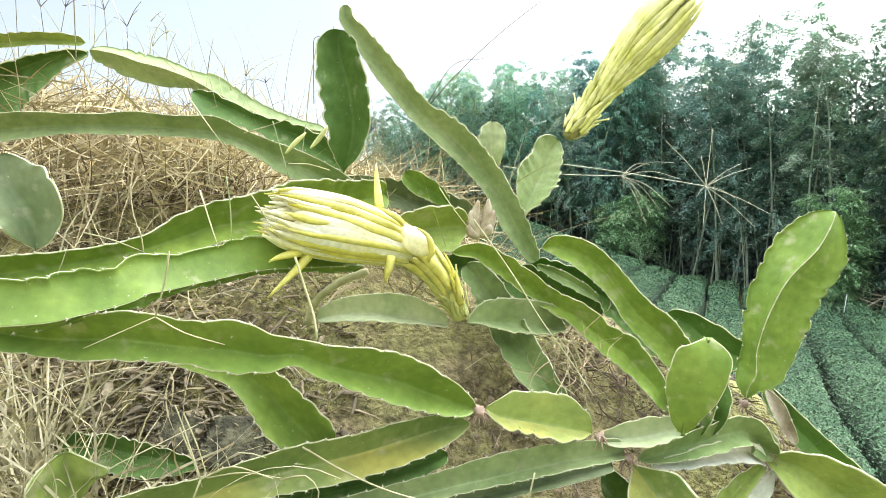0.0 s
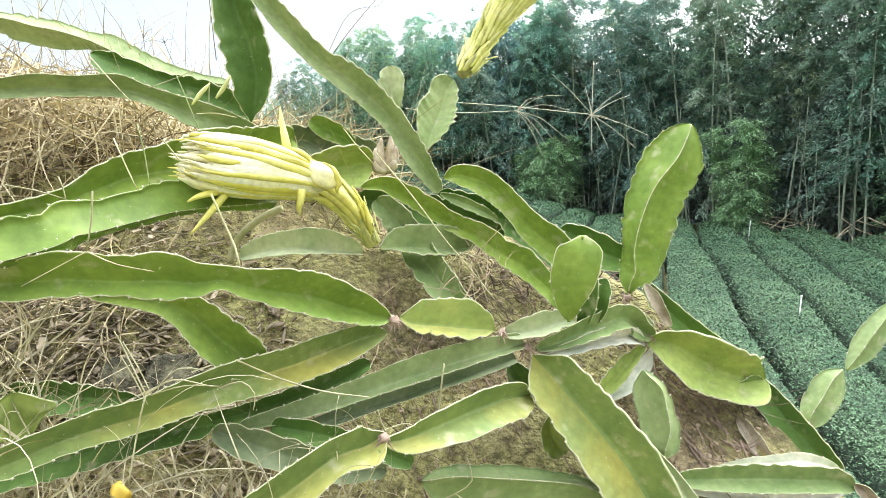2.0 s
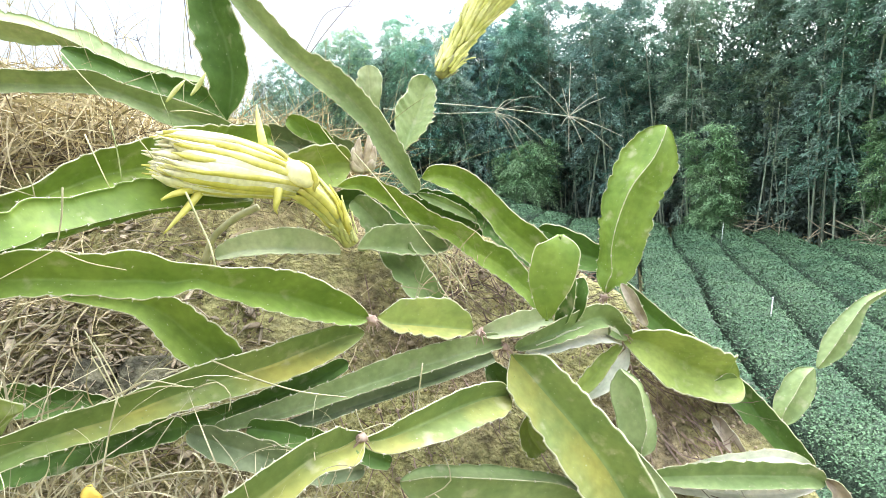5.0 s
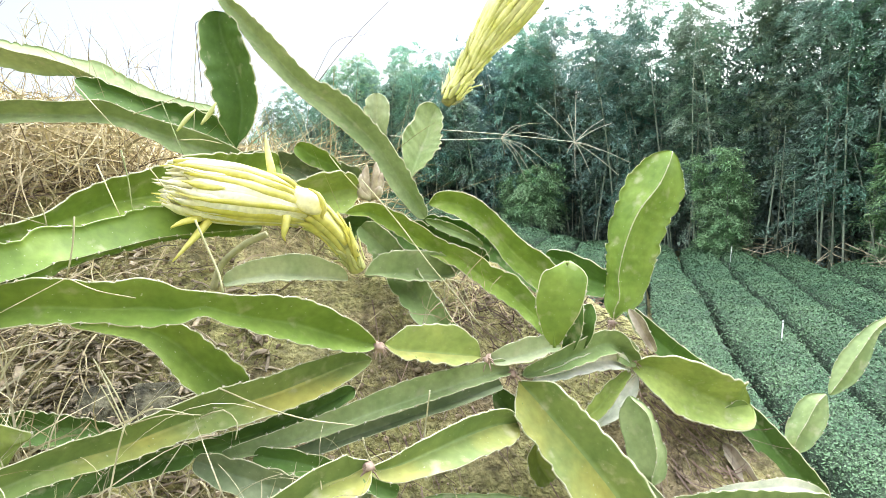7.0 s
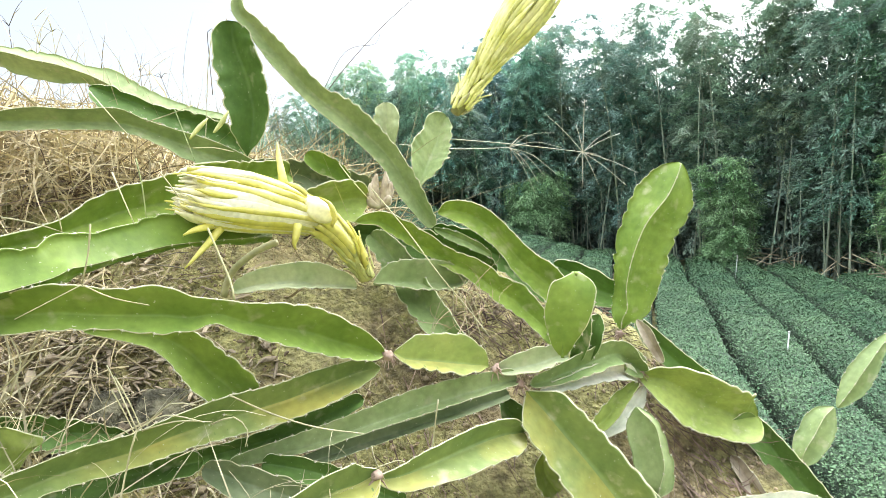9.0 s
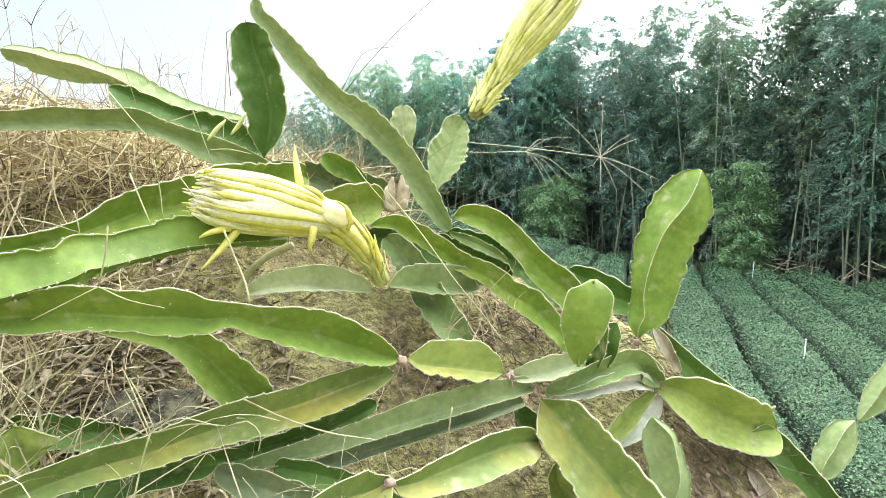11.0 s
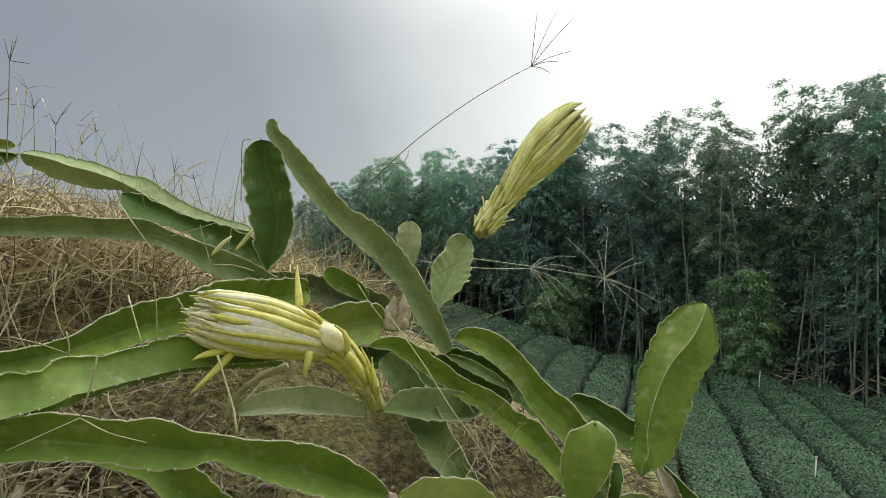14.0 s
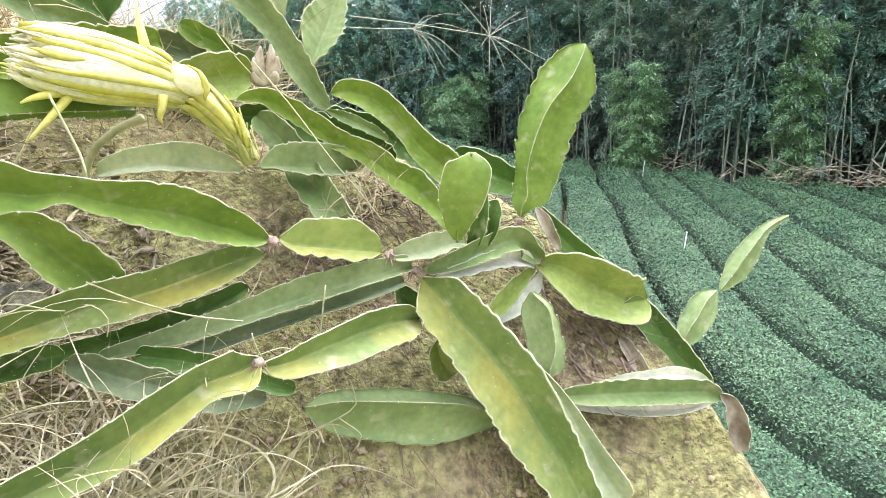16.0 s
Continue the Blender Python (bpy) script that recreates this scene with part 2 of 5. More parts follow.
def rings(bm, loops, close=True, mat=0, cap=True):
    vs = [[bm.verts.new(c) for c in loop] for loop in loops]
    n = len(vs[0])
    for a, b in zip(vs, vs[1:]):
        for i in range(n if close else n - 1):
            bm.faces.new((a[i], a[(i + 1) % n], b[(i + 1) % n], b[i])).material_index = mat
    if cap:
        bm.faces.new(list(reversed(vs[0]))).material_index = mat
        bm.faces.new(vs[-1]).material_index = mat
    return vs


def tube(bm, pts, radii, n=6, mat=0):
    pts = [Vector(p[:3]) for p in pts]
    loops, side = [], None
    for i, p in enumerate(pts):
        t = (pts[min(i + 1, len(pts) - 1)] - pts[max(i - 1, 0)]).normalized()
        if side is None:
            side = t.orthogonal().normalized()
        side = (side - t * side.dot(t)).normalized()
        up = t.cross(side)
        r = radii[i] if isinstance(radii, (list, tuple, np.ndarray)) else radii
        loops.append([p + (side * math.cos(a) + up * math.sin(a)) * r for a in (math.tau * k / n for k in range(n))])
    rings(bm, loops, True, mat)


def blade(bm, pts, widths, up, thick=0.0012, mat=0, fold=0.25):
    """A strip with a lens-shaped, slightly folded section, for petals, bracts and leaves."""
    pts = [Vector(p[:3]) for p in pts]
    loops = []
    for i, p in enumerate(pts):
        t = (pts[min(i + 1, len(pts) - 1)] - pts[max(i - 1, 0)]).normalized()
        u = Vector(up[i] if isinstance(up, list) else up)
        u = (u - t * u.dot(t)).normalized()
        s = t.cross(u)
        w = max(widths[i], 0.0004)
        loops.append([p + s * w - u * w * fold, p + s * w * 0.5 + u * thick * 0.6, p + u * (thick + w * fold * 0.3), p - s * w * 0.5 + u * thick * 0.6,
                      p - s * w - u * w * fold, p - u * thick])
    rings(bm, loops, True, mat)


# ---------------------------------------------------------------- ground: field, bank and upper terrace in one sheet
def bump01(a, b, v):
    s = np.clip((v - a) / (b - a), 0, 1)
    return s * s * (3 - 2 * s)


def edge_of_bank(y):
    return np.interp(y, [-3, 0.2, 0.62, 0.85, 1.2, 2.0, 4.0, 30.0], [0.83, 0.74, 0.635, 0.50, 0.31, 0.03, -0.5, -7.0])


def field_rise(x, y):
    """The field climbs a low hill in its far corner."""
    return 2.4 * np.clip((9.4 - x) / 7.3, 0, 1) * bump01(11.0, 27.0, y) * bump01(-12.0, -6.0, x)


def ground_height(x, y):
    x, y = np.asarray(x, float), np.asarray(y, float)
    top = np.interp(x, [-60, -3, -1.6, -0.9, -0.5, -0.2, 0.1, 0.4, 0.8], [4.2, 3.80, 3.76, 3.68, 3.60, 3.52, 3.45, 3.36, 3.26]) + 0.03 * np.clip(y - 1, 0, 4)
    face = 3.05 + 0.98 * (y - 0.60) + 0.45 * np.clip(0.62 - y, 0, 0.35) * bump01(-0.1, 0.15, -x) + 0.10 * bump01(0.05, 0.35, -x) - 0.035 * bump01(0.12, 0.3, x)
    face = np.maximum(face, 2.45 + 0.1 * y)
    k = 0.05
    h = -k * np.log(np.exp(-np.clip(top - 3, -3, 3) / k) + np.exp(-np.clip(face - 3, -3, 3) / k)) + 3
    s = np.clip(x - edge_of_bank(y), 0, None)
    h = h - 2.6 * s ** 2 / (s + 0.12)
    return np.maximum(h, -0.25 + field_rise(x, y))


def build_ground():
    near_x, near_y = np.arange(-1.3, 1.1, 0.009), np.arange(0.3, 1.5, 0.009)
    far = np.array([0.05, 0.12, 0.25, 0.5, 0.9, 1.5, 2.5, 4, 6, 9, 11, 14, 17, 20, 23, 26, 32, 40, 80, 200, 600, 1800])
    xs = np.concatenate([near_x[0] - far[::-1], near_x, near_x[-1] + far])
    ys = np.concatenate([near_y[0] - far[::-1], near_y, near_y[-1] + far])
    gx, gy = np.meshgrid(xs, ys, indexing="ij")
    z = ground_height(gx, gy)
    for i in range(gx.shape[0]):
        for j in range(gx.shape[1]):
            x, y = gx[i, j], gy[i, j]
            if abs(x) < 3 and -1 < y < 3.5:
                z[i, j] += 0.022 * noise.noise((x * 7, y * 7, 1.0)) + 0.010 * noise.noise((x * 22, y * 22, z[i, j] * 22)) + 0.004 * noise.noise((x * 60, y * 60, 5.0)) - 0.012 * max(0.0, 0.35 - abs(noise.noise((x * 26 + y * 9, y * 20, 9.0)))) ** 1.5
    n, m = gx.shape
    idx = np.arange(n * m).reshape(n, m)
    faces = np.stack([idx[:-1, :-1], idx[1:, :-1], idx[1:, 1:], idx[:-1, 1:]], -1).reshape(-1, 4)
    ob = raw("ground", np.stack([gx, gy, z], -1), faces, M_SOIL, smooth=True)
    tagged(ob, "brown earth bank with mossy patches above a flat field", "ground", kind="structure")


build_ground()


# ---------------------------------------------------------------- tea field
FURROWS = [-10.8, -9.4, -8.0, -6.6, -5.2, -3.8, -2.4, -1.0, 0.3, 1.5, 2.75, 4.0, 5.1, 6.45, 7.75, 9.0, 10.5, 12.25, 13.8, 15.4, 17.0]


def furrow_x(k, y):
    f = np.interp(k, np.arange(len(FURROWS)), FURROWS)
    return f + 0.44 * (y - 10) + 0.11 * np.clip(6.2 - y, 0, None) ** 1.8 + 0.06 * np.sin(y * 0.9 + k * 2.1)


def grove_edge(x):
    """How far the field reaches at x before the bamboo begins."""
    return np.interp(x, [-12, 9.3, 10.5, 11.8, 13.1, 14.2, 16.5, 22], [27.2, 27.4, 24.0, 21.5, 19.8, 15.8, 13.4, 8])


TEA_TOP = 0.5


def tea_row(k, rng):
    ys = np.arange(-7.0, 28, 0.16)
    x0, x1 = furrow_x(k, ys), furrow_x(k + 1, ys)
    keep = (ys < grove_edge((x0 + x1) / 2) - 0.1) & (x0 > edge_of_bank(ys) + 1.0)
    ys, x0, x1 = ys[keep], x0[keep], x1[keep]
    if len(ys) < 4:
        return
    # section: side, shoulder, top, shoulder, side
    u = np.array([0.066, 0.072, 0.095, 0.18, 0.34, 0.5, 0.66, 0.82, 0.905, 0.928, 0.934])
    hgt = np.array([-0.75, -0.30, -0.10, -0.03, 0.0, 0.01, 0.0, -0.03, -0.10, -0.30, -0.75])
    V = np.zeros((len(ys), len(u), 3))
    V[:, :, 0] = x0[:, None] + (x1 - x0)[:, None] * u
    V[:, :, 1] = ys[:, None]
    V[:, :, 2] = TEA_TOP - 0.03 + hgt + rng.normal(0, 0.012, (len(ys), len(u)))
    V[:, :, 0] += rng.normal(0, 0.015, (len(ys), len(u)))
    V[:, :, 2] += field_rise(V[:, :, 0], V[:, :, 1])
    n, m = V.shape[:2]
    idx = np.arange(n * m).reshape(n, m)
    faces = np.stack([idx[:-1, :-1], idx[:-1, 1:], idx[1:, 1:], idx[1:, :-1]], -1).reshape(-1, 4)
    row = tagged(new("tea_row"), "clipped dark green tea hedge in a long row", "tea hedge", "tea rows")
    raw("hedge_body", V, faces, M_TEA_SHADE, row, smooth=True)
    # leaves, denser and smaller where the row is near
    P, size = [], []
    for i in range(len(ys) - 1):
        dist = math.hypot(ys[i], (x0[i] + x1[i]) / 2)
        dens = float(np.interp(dist, [4, 8, 14, 25], [3900, 2700, 1600, 900]))
        cnt = int(dens * 0.16 * (x1[i] - x0[i]))
        uu = rng.uniform(0.072, 0.928, cnt)
        edge = np.minimum(uu, 1 - uu)
        zz = TEA_TOP + np.interp(edge, u[:6], hgt[:6])
        side = rng.random(cnt) < 0.05
        uu = np.where(side, np.where(rng.random(cnt) < 0.5, 0.069, 0.931) + rng.normal(0, 0.009, cnt), uu)
        zz = np.where(side, TEA_TOP - rng.uniform(0.02, 0.5, cnt), zz)
        px, py = x0[i] + (x1[i] - x0[i]) * uu, ys[i] + rng.uniform(0, 0.16, cnt)
        P.append(np.stack([px, py, zz + field_rise(px, py) + rng.normal(0, 0.022, cnt)], -1))
        size.append(np.full(cnt, np.interp(dist, [4, 8, 14, 25], [0.0195, 0.024, 0.030, 0.041])) * rng.uniform(0.7, 1.35, cnt))
    leaves("foliage", np.concatenate(P), np.concatenate(size), 0.42, rng, M_TEA, row, tilt=(0.05, 0.9))


def leaves(name, P, size, slim, rng, mat, parent, tilt=(0.2, 1.2), droop=0.0, way=None):
    """Many small pointed leaves, each two folded quads' halves, in one mesh."""
    n = len(P)
    az = rng.uniform(0, math.tau, n) if way is None else way + rng.normal(0, 0.7, n)
    el = rng.uniform(*tilt, n) * np.where(rng.random(n) < 0.75, 1, -1) - droop
    d = np.stack([np.cos(az) * np.cos(el), np.sin(az) * np.cos(el), np.sin(el)], -1)
    s = np.stack([-np.sin(az), np.cos(az), rng.normal(0, 0.35, n)], -1)
    s /= np.linalg.norm(s, axis=1)[:, None]
    nn = np.cross(d, s)
    L = size[:, None]
    a, tip = P - d * L * 0.5, P + d * L - nn * L * 0.12
    m = P + d * L * 0.15
    v = np.stack([a, m + s * L * slim + nn * L * 0.1, tip, m - s * L * slim + nn * L * 0.1], 1).reshape(-1, 3)
    i = np.arange(n)[:, None] * 4
    faces = np.concatenate([i + np.array([[0, 1, 2]]), i + np.array([[0, 2, 3]])])
    ob = raw(name, v, faces, mat, parent)
    ob["kind"] = "stuff"
    return ob


rng = np.random.default_rng(7)
for k in range(len(FURROWS) - 1):
    tea_row(k, rng)


# ---------------------------------------------------------------- bamboo grove
def bamboo(seed, height, mat, spread=1.15, low=0.34, n_branch=70, per=26, leaf=0.10, culms=1, lean=1.0):
    r = np.random.default_rng(seed)
    thing = new("bamboo")
    P, S, A = [], [], []
    for c in range(culms):
        a = r.uniform(0, math.tau)
        bend = np.array([math.cos(a), math.sin(a)]) * r.uniform(0.5, 1.5) * lean
        tall = height * (1.0 if culms == 1 else 1.12 - 0.10 * c + r.uniform(-0.04, 0.04))
        foot = r.normal(0, 0.25, 2) * (culms > 1)
        s = np.linspace(0, 1, 26)
        line = np.stack([foot[0] + bend[0] * s ** 3, foot[1] + bend[1] * s ** 3, tall * (s - 0.05 * s ** 4) - 0.35], -1)
        radii = 0.034 * (1 - s) ** 0.8 + 0.003
        bm = bmesh.new()
        tube(bm, line, list(radii), 6)
        for q in line[2:14]:
            tube(bm, [q - np.array([0, 0, 0.012]), q + np.array([0, 0, 0.012])], 0.036, 6)
        part("culm", bm, M_CULM, thing)
        for b in range(n_branch):
            u = low + (1 - low) * r.random() ** 0.85
            base = np.array([np.interp(u, s, line[:, i]) for i in range(3)])
            az, reach = r.uniform(0, math.tau), spread * r.uniform(0.35, 1.0) * (1.18 - 0.85 * max(0.0, u - 0.40))
            t = 0.35 + 0.65 * r.random(per) ** 0.6
            q = base + np.stack([np.cos(az) * reach * t, np.sin(az) * reach * t, reach * (0.55 * t - 0.85 * t * t)], -1)
            P.append(q + r.normal(0, 1, (per, 3)) * (0.085, 0.085, 0.035))
            A.append(np.full(per, az))
            S.append(leaf * r.uniform(0.6, 1.3, per))
    leaves("leafage", np.concatenate(P), np.concatenate(S), 0.17, r, mat, thing, tilt=(0.0, 0.8), droop=0.35, way=np.concatenate(A))
    return thing


def plant_grove():
    r = np.random.default_rng(21)
    kinds = [bamboo(100 + i, 9.5 + 0.5 * (i % 3), M_BAMBOO, 1.40, 0.16 + 0.05 * (i % 3), 88, 58, 0.115) for i in range(6)]
    label = "tall green bamboo with feathery drooping leaves"
    spots = []
    for row in range(3):
        for x in np.arange(-6.5, 23, 0.52):
            spots.append((x + r.uniform(-0.3, 0.3) + row * 0.5, float(grove_edge(x)) + row * 1.5 + r.uniform(0, 1.2)))
    for i, (x, y) in enumerate(spots):
        size = r.uniform(0.84, 1.04) * float(np.interp(x, [-5.3, -2.9, -1.2, 1.8, 4.7, 9.3, 11, 14, 18], [0.32, 0.50, 0.65, 0.75, 0.83, 1.17, 1.10, 1.06, 1.16]))
        m = pose(x, y, -0.2 + float(field_rise(x, y)), r.normal(0, 4), r.normal(-1, 4), r.uniform(0, 360)) @ Matrix.Scale(size, 4)
        if i < 6:
            ob = kinds[i]
            ob.matrix_basis = m
        else:
            ob = copy_thing(kinds[i % 6], m)
            ob.scale = (size, size, size)
        hue = noise.noise((x * 0.35, y * 0.35, 4.0))
        fresh = 1.0 + 0.32 * float(bump01(-9.5, -5.0, -x))
        for leafage in ob.children:
            leafage.color = (fresh * (1.02 + 0.22 * hue + r.normal(0, 0.05)), fresh * (1.0 + r.normal(0, 0.06)), fresh * (1.0 - 0.20 * hue + r.normal(0, 0.05)), 1)
        tagged(ob, label, "bamboo", "bamboo grove")


def far_wood():
    """Leaves deep behind the culms, coloured dark for the shade in there."""
    r = np.random.default_rng(77)
    n = 170000
    x = r.uniform(-7, 27, n)
    y = grove_edge(x) + r.uniform(2.6, 7.5, n)
    z = r.random(n) ** 1.15 * np.interp(x, [-5.3, -2.9, -1.2, 1.8, 4.7, 9.3, 11], [0.14, 0.39, 0.55, 0.64, 0.74, 1.06, 1.02]) * (7.9 + 0.6 * np.sin(x * 0.9) + 0.6 * np.sin(x * 2.3 + 1)) + field_rise(x, y)
    ob = leaves("far_wood", np.stack([x, y, z], -1), r.uniform(0.11, 0.21, n), 0.30, r, M_GROVE_SHADE, None, tilt=(0.0, 1.3))
    tagged(ob, "leafage inside the bamboo grove, darkened for shade", "woods", kind="stuff")


def grove_shade_body():
    """A lumpy closed mass added behind the grove, in the same shade-dark green."""
    xs, zs = np.arange(-7, 30, 0.5), np.arange(-0.3, 9.0, 0.45)
    V = np.zeros((len(xs), len(zs), 3))
    for i, x in enumerate(xs):
        top = float(np.interp(x, [-5.3, -2.9, -1.2, 1.8, 4.7, 9.3, 11], [0.10, 0.28, 0.46, 0.54, 0.64, 0.96, 0.95])) * 7.3 + float(field_rise(x, 30.0)) + 0.9 * noise.noise((x * 0.35, 3.0, 0)) + 0.5 * noise.noise((x * 1.1, 7.0, 0))
        for j, z in enumerate(zs):
            h = (z + 0.3) / 9.3
            V[i, j] = (x + 1.5, float(grove_edge(x)) + 7.5 + 1.2 * h + 1.1 * noise.noise((x * 0.8, z * 0.8, 1.0)), -0.3 + (top + 0.3) * h)
    n, m = V.shape[:2]
    idx = np.arange(n * m).reshape(n, m)
    faces = np.stack([idx[:-1, :-1], idx[1:, :-1], idx[1:, 1:], idx[:-1, 1:]], -1).reshape(-1, 4)
    tagged(raw("wood_mass", V, faces, M_GROVE_SHADE, smooth=True), "shade-dark filler mass behind the bamboo", "woods", kind="stuff")


def bare_culms():
    """Slim leafless culms that stand and lean at the foot of the grove."""
    r = np.random.default_rng(91)
    kinds = []
    for k in range(5):
        s = np.linspace(0, 1, 12)
        lean = r.uniform(-0.5, 0.5, 2)
        line = np.stack([lean[0] * s ** 1.6, lean[1] * s ** 1.6, -0.3 + (3.0 + 0.5 * k) * s], -1)
        bm = bmesh.new()
        tube(bm, line, list(0.024 * (1 - 0.6 * s)), 6)
        for q in line[1:-1]:
            tube(bm, [q - np.array([0, 0, 0.010]), q + np.array([0, 0, 0.010])], 0.024, 6)
        kinds.append(link("bamboo_culm", bm, M_CULM))
    for i in range(70):
        x = 6.6 + 9.6 * (i + r.random()) / 70
        y = float(grove_edge(x)) + r.uniform(0.0, 0.7)
        m = pose(x, y, -0.1 + float(field_rise(x, y)), r.normal(0, 6), r.normal(0, 6), r.uniform(0, 360))
        ob = kinds[i] if i < 5 else copy_thing(kinds[i % 5], m)
        ob.matrix_basis = m
        tagged(ob, "slim bare pale green bamboo culm at the grove's foot", "bamboo", "bare culms")


plant_grove()
bare_culms()
far_wood()
grove_shade_body()
for (x, y), h, k, size in (((7.45, 26.9), 3.5, 41, 1.0), ((12.6, 20.1), 4.2, 43, 1.05), ((14.9, 15.6), 5.3, 45, 1.05)):
    young = bamboo(k, h, M_BAMBOO_LIGHT, 1.55 if h < 3.8 else 0.72, 0.48 if h < 3.8 else 0.26, 60, 90 if h < 3.8 else 52, 0.095, 6, 0.7)
    young.matrix_basis = pose(x, y, -0.2 + float(field_rise(x, y)))
    young.scale = (size, size, size)
    tagged(young, "light green young bamboo clump at the grove's edge", "bamboo", "young bamboo")

# ---------------------------------------------------------------- the cactus
plant = tagged(new("dragon_fruit_plant"), "sprawling dragon fruit cactus with winged green stems on an earth bank", "cactus")
plant.location = (0.1, 0.85, 3.4)
HOME = Matrix.Translation(plant.location).inverted()


def at_plant(ob):
    ob.matrix_parent_inverse = HOME
    return ob


stem_rng = random.Random(5)


def areole_mesh():
    """A pad of felt with three short spines."""
    bm = bmesh.new()
    bmesh.ops.create_icosphere(bm, subdivisions=1, radius=0.0014)
    for k in range(3):
        d = Vector((math.cos(2.1 * k), math.sin(2.1 * k), 0.9)).normalized()
        tube(bm, [(0, 0, 0), tuple(d * 0.0032)], [0.0004, 0.00012], 3)
    me = bpy.data.meshes.new("areole")
    bm.to_mesh(me)
    bm.free()
    me.materials.append(M_AREOLE)
    return me


AREOLE = areole_mesh()


def roof(loop, wing_n, side_n, w):
    """Fills a section whose rib looks out: fleshy, slightly sunken slopes run from the rib to both margins."""
    out = list(loop)
    rib = (loop[side_n - 1] + loop[side_n]) * 0.5
    base = (loop[0] + loop[wing_n - 1]) * 0.5
    up = (rib - base).normalized()
    slopes = ((wing_n + side_n - 1, range(wing_n, wing_n + side_n - 3), range(side_n + 1, wing_n)),
              (2 * wing_n + side_n, range(3 * wing_n - 1, 2 * wing_n + side_n + 2, -1), range(side_n - 2, -1, -1)))
    for edge, outer, inner in slopes:
        shares = [0.30 + 0.62 * i / (len(outer) - 1) for i in range(len(outer))] + [0.27 * (i + 1) / len(inner) for i in range(len(inner))]
        for j, share in zip((*outer, *inner), shares):
            out[j] = rib.lerp(loop[edge], share) - up * (w * 0.20 * math.sin(math.pi * share) ** 0.7)
    return out


def stem(rows, facing, tone, front=False, cap=(0.35, 0.35), label="", groove=0.06, tooth=1.0, ridge=0.52):
    """A three-winged stem along rows of (x, y, z, half width, share by which the valley lies off the middle); facing: where the
    groove between two wings looks, or, with front, the third rib."""
    rows = [(*r, 0.0)[:5] for r in rows]
    p = spline(rows, 0.0032)
    n = len(p)
    arc = np.concatenate([[0], np.cumsum(np.linalg.norm(np.diff(p[:, :3], axis=0), axis=1))])
    width = np.clip(p[:, 3], 0.0025, None)
    off = np.clip(p[:, 4], -0.8, 0.8)
    total, wmax = arc[-1], width.max()
    for at, d in ((0, arc), (1, total - arc)):
        if cap[at]:
            v = np.clip(d / (wmax * (0.4 + cap[at])), 0, 1)
            width = width * (0.35 + 0.65 * np.sqrt(1 - (1 - v) ** 2))
    if front:
        groove = 0.26
    pitch, ph = stem_rng.uniform(0.021, 0.032), [stem_rng.random() * 3 for _ in range(3)]
    wing = 62 if groove > 0.2 else 43
    sa, ca = math.sin(radians(wing)), math.cos(radians(wing))
    angles = (0, 104, 256) if front else (wing, 180, 360 - wing)
    # rounded valleys between the wings: a hyperbola that runs out into each wing, then a thick blunt margin
    hyp = [(x, math.hypot(x * ca / sa, groove)) for x in ((0.04, 0.13, 0.30, 0.56) if groove > 0.2 else (0.025, 0.08, 0.22, 0.50))]
    frac = [h * ca + x * sa for x, h in hyp] + [0.945, 0.985, 1.0]
    half = [h * sa - x * ca for x, h in hyp] + [0.050, 0.042, 0.018]
    side_n = len(frac)
    wing_n = 2 * side_n
    bm, loops, dots = bmesh.new(), [], []
    face = Vector(facing)
    wob = [stem_rng.uniform(0, 6.28) for _ in range(3)]
    # the teeth stand at uneven steps
    beat = [arc / pitch + ph[k] + 0.33 * np.sin(arc / pitch * 0.83 + wob[k]) + 0.2 * np.sin(arc / pitch * 1.9 + 2 * wob[k]) for k in range(3)]
    for i in range(n):
        c = Vector(p[i, :3])
        t = Vector(p[min(i + 2, n - 1), :3]) - Vector(p[max(i - 2, 0), :3])
        t.normalize()
        f = (face - t * face.dot(t)).normalized()
        s = t.cross(f)
        c = c + s * (off[i] * width[i])
        if front:
            reach = (ridge, (1 - off[i]) * 1.03, (1 + off[i]) * 1.03)
        else:
            reach = ((1 - off[i]) * 0.98 / sa, 0.6, (1 + off[i]) * 0.98 / sa)
        loop = []
        for k in range(3):
            a = radians(angles[k])
            d = f * math.cos(a) + s * math.sin(a)
            q = s * math.cos(a) - f * math.sin(a)
            b = float(beat[k][i])
            u = b % 1.0
            hump = math.sin(math.pi * u ** 0.6) ** 0.6 if 0 < u < 1 else 0.0
            deep = tooth * (0.07 + 0.16 * abs(math.sin(math.floor(b) * 2.7 + wob[k]))) * width[i]
            w = width[i] * reach[k] + deep * (hump - 0.7) + width[i] * (0.020 * math.sin(arc[i] * 61 + wob[k]) + 0.010 * math.sin(arc[i] * 173 + wob[k]))
            if front and k == 0:
                w = width[i] * (reach[0] + 0.03 * hump)
            w = max(w, 0.0012)
            sway = 0.0 if front else 0.06 * tooth * width[i] * math.sin(b * 6.28 + wob[k]) + 0.09 * width[i] * math.sin(arc[i] / 0.09 + wob[k])
            th = max(0.75, width[i] / wmax) * wmax
            ring = [(fr, h, 1) for fr, h in zip(frac, half)] + [(fr, h, -1) for fr, h in zip(reversed(frac), reversed(half))]
            loop += [c + d * (w * fr) + q * (-h * th * sg + sway * fr * fr) for fr, h, sg in ring]
            if 1 < i < n - 2 and math.floor(b) != math.floor(float(beat[k][i - 1])):
                dots.append((c + d * w + q * sway, d.copy()))
        loops.append(loop)
